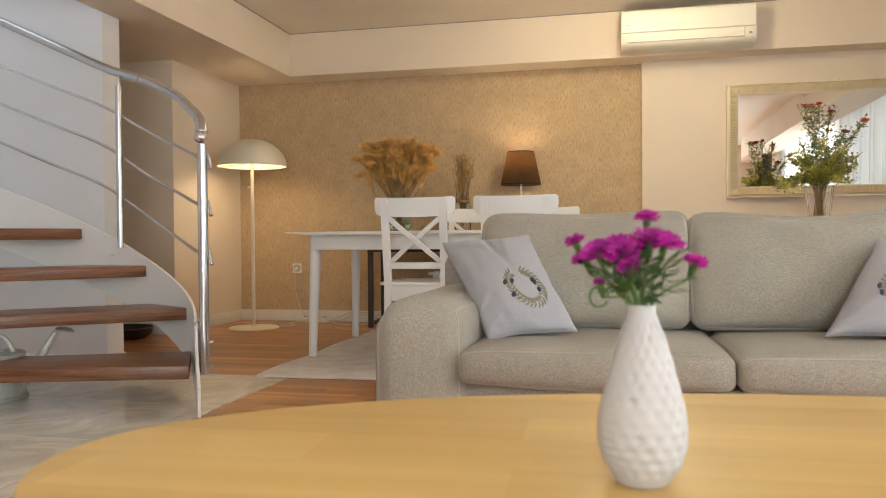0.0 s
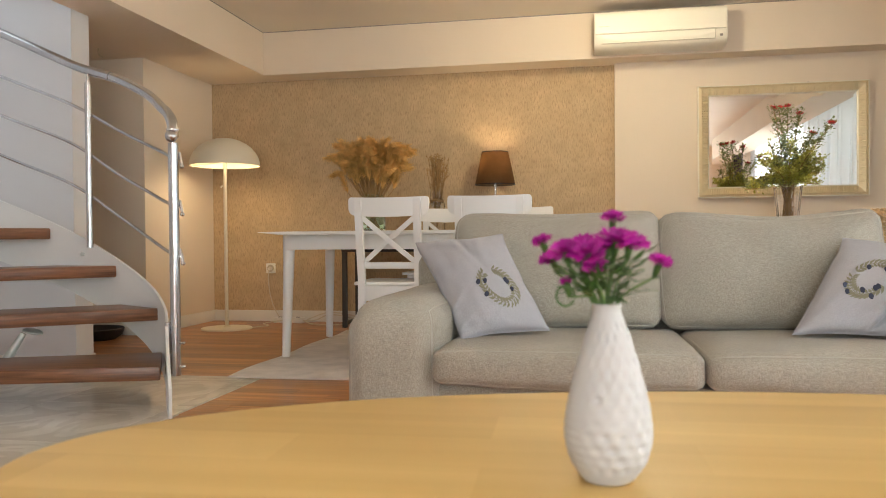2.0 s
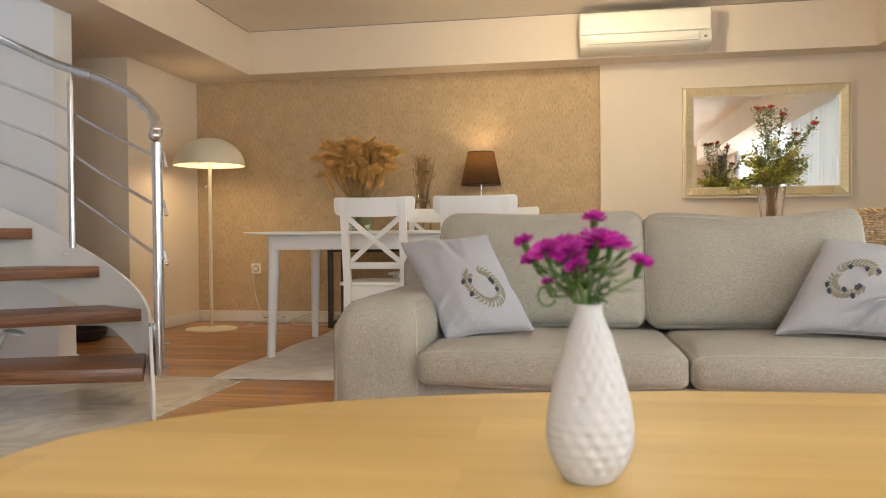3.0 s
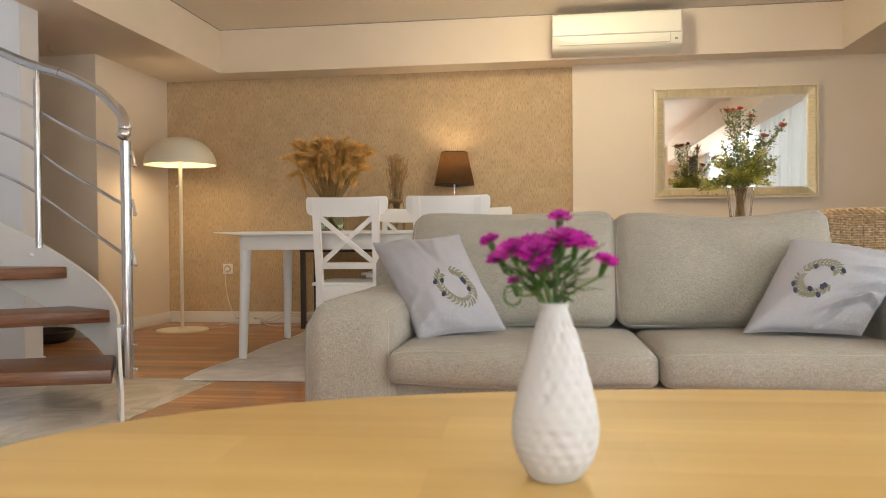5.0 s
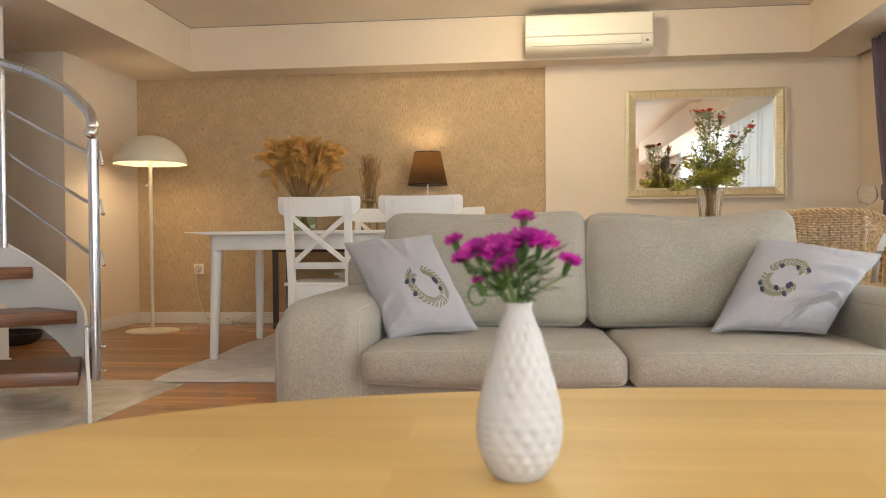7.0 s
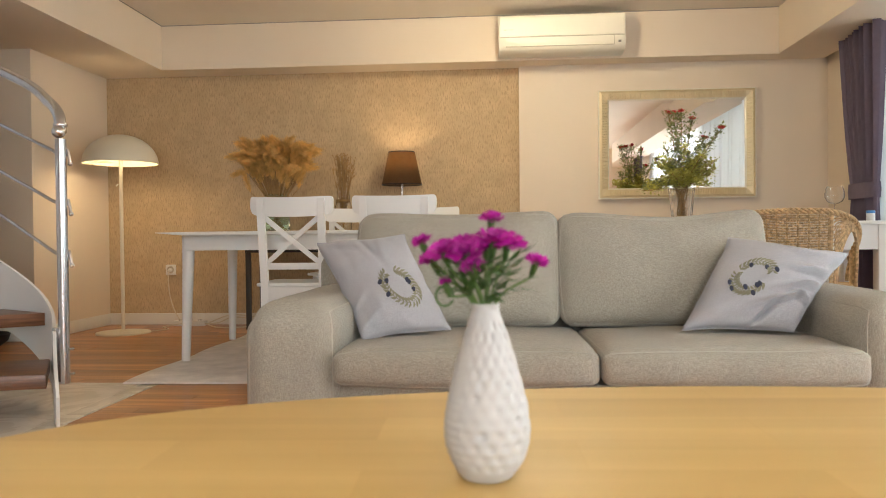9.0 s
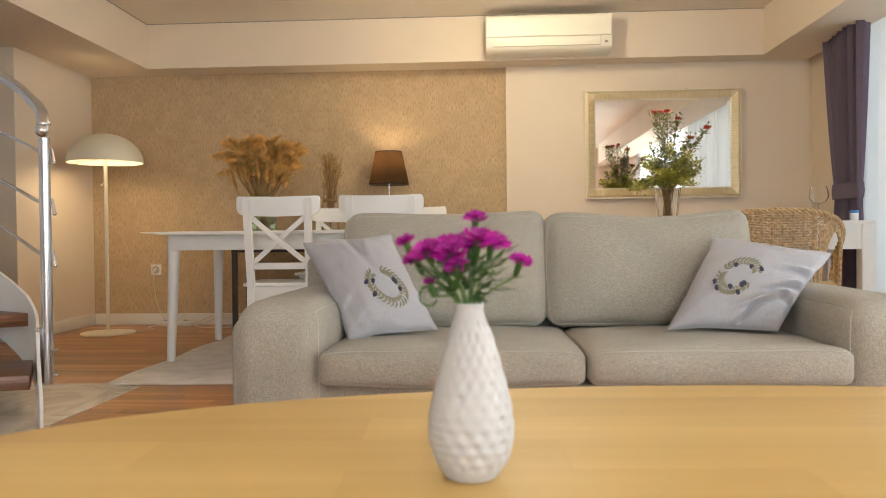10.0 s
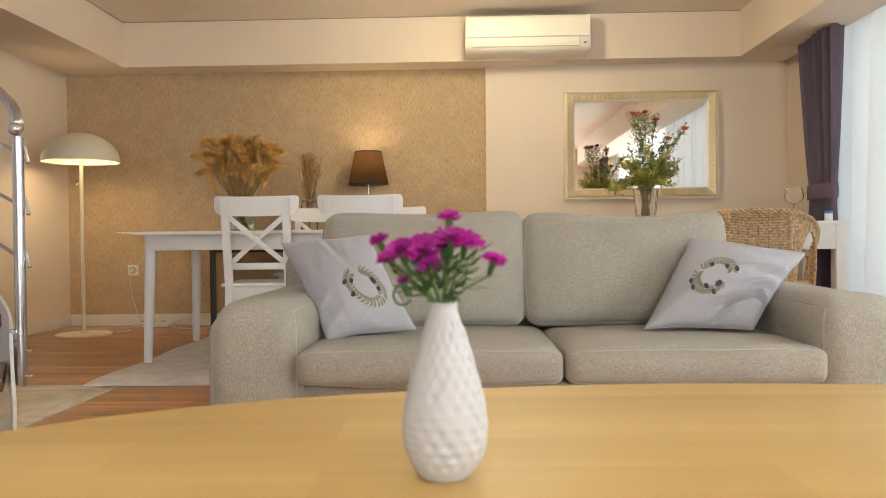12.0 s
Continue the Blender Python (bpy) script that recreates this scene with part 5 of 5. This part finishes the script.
    if len(olives.verts):
        tagged(part("embroidered_olives", olives, M_EMBBLUE, ob, "navy embroidered olives"), kind="stuff")
    return ob


pillow(((-0.452, 2.06, 0.680), (-0.150, 2.04, 0.702), (0.014, 1.86, 0.407), (-0.250, 1.80, 0.383)), (-0.12, -0.86, 0.42), (0.70, 0.61), (0.16, 0.165),
       "pale lilac-grey linen cushion with an olive wreath leaning on the armrest", 11,
       [(0.50, 0.12, 0.35, 1.0, -0.011, 0.05), (0.68, 0.10, -0.1, 1.0, 0.007, 0.06), (0.12, 0.74, 1.0, -0.45, 0.006, 0.04), (0.18, 0.90, 1.0, -0.3, 0.005, 0.035), (0.28, 0.12, 1.0, 0.3, 0.005, 0.06)],
       ((1.45, 3.95), (4.75, 6.75), (0.75, 1.2)))
pillow(((0.918, 2.10, 0.683), (1.277, 2.05, 0.627), (1.043, 1.87, 0.398), (0.722, 1.90, 0.400)), (0.05, -0.88, 0.40), (0.345, 0.50), (0.148, 0.165),
       "pale lilac-grey linen cushion with an olive wreath, slumped and creased", 12,
       [(0.80, 0.36, 1.0, 0.0, 0.020, 0.045), (0.84, 0.54, 1.0, -0.22, 0.026, 0.045), (0.93, 0.70, 1.0, 0.4, 0.020, 0.04), (0.70, 0.72, 1.0, -0.5, 0.024, 0.05), (0.60, 0.88, -0.3, 1.0, -0.016, 0.04), (0.62, 0.12, 1.0, 0.1, 0.014, 0.05)],
       ((3.55, 5.85), (0.5, 3.15)))


# ---- coffee table and vase ----
def coffee_table():
    t = thing("coffee_table", 0.46, 0.19, 0.0, "large oval coffee table with a pale beech veneer top", "table", rz=2.3)
    n, a, b = 128, 0.890, 0.4025
    bm = bmesh.new()
    rings = []
    for k, z in ((0.0, 0.48), (0.985, 0.48), (0.996, 0.478), (1.0, 0.473), (1.0, 0.462), (0.994, 0.456), (0.98, 0.454), (0.0, 0.454)):
        rings.append([bm.verts.new((a * k * math.cos(2 * math.pi * i / n), b * k * math.sin(2 * math.pi * i / n), z)) for i in range(n)] if k else [bm.verts.new((0, 0, z))])
    for p, q in zip(rings, rings[1:]):
        for i in range(n):
            j = (i + 1) % n
            if len(p) == 1:
                bm.faces.new((p[0], q[i], q[j]))
            elif len(q) == 1:
                bm.faces.new((p[i], q[0], p[j]))
            else:
                bm.faces.new((p[i], q[i], q[j], p[j]))
    part("tabletop", bm, M_BEECH, t, "oval beech veneer top")
    for x in (-0.5, 0.5):
        for y in (-0.19, 0.19):
            part("leg", tube([(x, y, 0.454), (x * 1.12, y * 1.15, 0.0)], [0.03, 0.02], 14), M_BEECH, t)
    return t


coffee_table()


def bud_vase():
    rng = random.Random(3)
    v = thing("bud_vase", 0.156, 0.156, 0.48, "matt white dimpled porcelain vase with magenta carnations", "vase")
    prof = [(0.0, 0.0), (0.019, 0.0), (0.0225, 0.002), (0.027, 0.008), (0.0325, 0.018), (0.0365, 0.030), (0.0380, 0.042), (0.0372, 0.056), (0.0340, 0.074), (0.0290, 0.094), (0.0235, 0.114), (0.0180, 0.132), (0.0140, 0.144), (0.0124, 0.150), (0.0126, 0.1535), (0.0130, 0.1555)]
    fine = [prof[0]] + [(p.x, p.z) for p in spline([(r, 0, z) for r, z in prof[1:]], 6)]
    fine += [(0.0122, 0.1563), (0.0112, 0.155), (0.0108, 0.148), (0.0160, 0.128), (0.0, 0.10)]
    bm = lathe(fine, 120)
    for q in bm.verts:
        r = math.hypot(q.co.x, q.co.y)
        if r < 0.010 or q.co.z < 0.006 or q.co.z > 0.147:
            continue
        th = math.atan2(q.co.y, q.co.x)
        face = max(0.0, math.cos((th + 0.75))) ** 0.5
        row = q.co.z / 0.0102
        off = 0.5 if int(math.floor(row)) % 2 else 0.0
        du = ((th / (2 * math.pi) * 17 + off) % 1) - 0.5
        dv = (row % 1) - 0.5
        dent = (0.75 + 0.9 * noise.noise(Vector((int(th / (2 * math.pi) * 17 + off + 20) * 3.7, int(row) * 2.3, 0.5)))) * math.exp(-((du / 0.30) ** 2 + (dv / 0.36) ** 2))
        fade = min(1, (q.co.z - 0.006) / 0.01, (0.147 - q.co.z) / 0.02)
        d = (0.0038 * (0.45 - dent)) * face * fade + 0.0005 * math.sin(row * 9) * (1 - face) * fade
        q.co.x += q.co.x / r * d
        q.co.y += q.co.y / r * d
    part("body", bm, M_PORCELAIN, v, "dimpled white porcelain")
    flowers = [(0.006, 0.01, 0.232, 0.012), (-0.057, 0.0, 0.212, 0.010), (-0.036, -0.012, 0.203, 0.017), (-0.048, 0.008, 0.196, 0.014), (-0.016, -0.018, 0.201, 0.018), (-0.022, 0.016, 0.208, 0.016),
               (0.008, -0.006, 0.212, 0.019), (0.020, 0.006, 0.209, 0.018), (0.000, 0.022, 0.206, 0.016), (0.046, 0.004, 0.193, 0.012), (-0.036, 0.0, 0.176, 0.006), (-0.010, -0.025, 0.190, 0.012)]
    for x, y, z, r in flowers:
        r *= 0.97
        c = Vector((x, y, z))
        up = Vector((x * 6, y * 6 - 0.35, 0.8))
        bm = bmesh.new()
        upn = up.normalized()
        a = upn.orthogonal().normalized()
        b = upn.cross(a)
        for ring, tilt in ((1.0, 0.12), (0.85, 0.5), (0.55, 0.95)):
            for k in range(6):
                th = 6.283 * k / 6 + ring * 2.1 + rng.uniform(-0.2, 0.2)
                d = ((a * math.cos(th) + b * math.sin(th)) * math.cos(tilt) + upn * math.sin(tilt)).normalized()
                s = d.cross(upn).normalized()
                L, W = r * ring * rng.uniform(0.9, 1.1), r * 0.5 * ring
                tip = [c + d * L * (1.0 if m % 2 == 0 else 0.86) + s * W * (m / 3 - 1) + upn * rng.uniform(-0.0015, 0.0015) for m in range(7)]
                vs = [bm.verts.new(c - upn * 0.002)] + [bm.verts.new(q) for q in tip]
                for m in range(6):
                    bm.faces.new((vs[0], vs[m + 1], vs[m + 2]))
        part("blossom", bm, M_PINK, v, "magenta fringed blossom", smooth=False)
        cal = tube([c - upn * 0.016, c - upn * 0.006, c], [0.0022, 0.0034, 0.0036], 7)
        part("calyx", cal, M_LEAF, v)
        stem = tube(spline([(x * 0.05, y * 0.05, 0.11), (x * 0.22, y * 0.25, 0.158), tuple(c - upn * 0.016)], 6), 0.0012, 6)
        part("stem", stem, M_STEM, v)
    lv = bmesh.new()
    for k in range(130):
        a = rng.uniform(0, 6.28)
        rr = rng.uniform(0.002, 0.036)
        p = Vector((rr * math.cos(a) - 0.004, rr * math.sin(a) * 0.8, 0.156 + rr * 0.35 + rng.uniform(0, 0.032)))
        d = Vector((math.cos(a + rng.uniform(-0.6, 0.6)), math.sin(a), rng.uniform(-0.3, 0.9)))
        leaf(lv, p, d, Vector((0, 0, 1)), rng.uniform(0.014, 0.028), rng.uniform(0.0026, 0.0055))
    tagged(part("leaves", lv, M_LEAF, v, "narrow green leaves", smooth=False), kind="stuff")
    curl = tube([(-0.036 + 0.008 * math.cos(t), -0.004, 0.163 + 0.009 * math.sin(t)) for t in [k * 0.42 for k in range(15)]], 0.0011, 6)
    part("curled_leaf", curl, M_LEAF, v)


bud_vase()

# ---- floor strips and marble slabs ----
add_tiles()


def add_planks():
    floor_ob = bpy.data.objects["floor"]
    rng = random.Random(17)
    shapes = {}
    w = 0.092
    y = 2.02
    while y < 5.64:
        yy = min(w, 5.645 - y)
        x = -3.05 - (0.55 if y > 3.605 else 0) - rng.uniform(0, 0.9)
        left = -3.036 if y > 4.6 else (-4.0 if y > 3.61 else (-2.75 if y > 3.105 else -1.48))
        while x < 2.62:
            length = rng.choice((0.75, 0.95, 1.15))
            a, b = max(x, left), min(x + length, 2.62)
            if b - a > 0.02:
                key = (round(b - a, 3), round(yy, 3))
                if key not in shapes:
                    shapes[key] = mesh_of("plank", box(-(b - a) / 2 + 0.0004, (b - a) / 2 - 0.0004, -yy / 2 + 0.0004, yy / 2 - 0.0004, -0.012, 0, 0.0008, 1), M_FLOOR, False)
                o = new("plank", shapes[key])
                o.parent = floor_ob
                o.matrix_basis = pose((a + b) / 2, y + yy / 2, 0)
            x += length
        y += w
    rest = bmesh.new()
    y = -3.7
    while y < 2.01:
        box(-1.48, 2.86, y + 0.0005, min(y + w, 2.02) - 0.0005, -0.012, 0, 0, 2, rest)
        y += w
    o = part("planks", rest, M_FLOOR, floor_ob, smooth=False)
    tagged(o, kind="stuff")


add_planks()
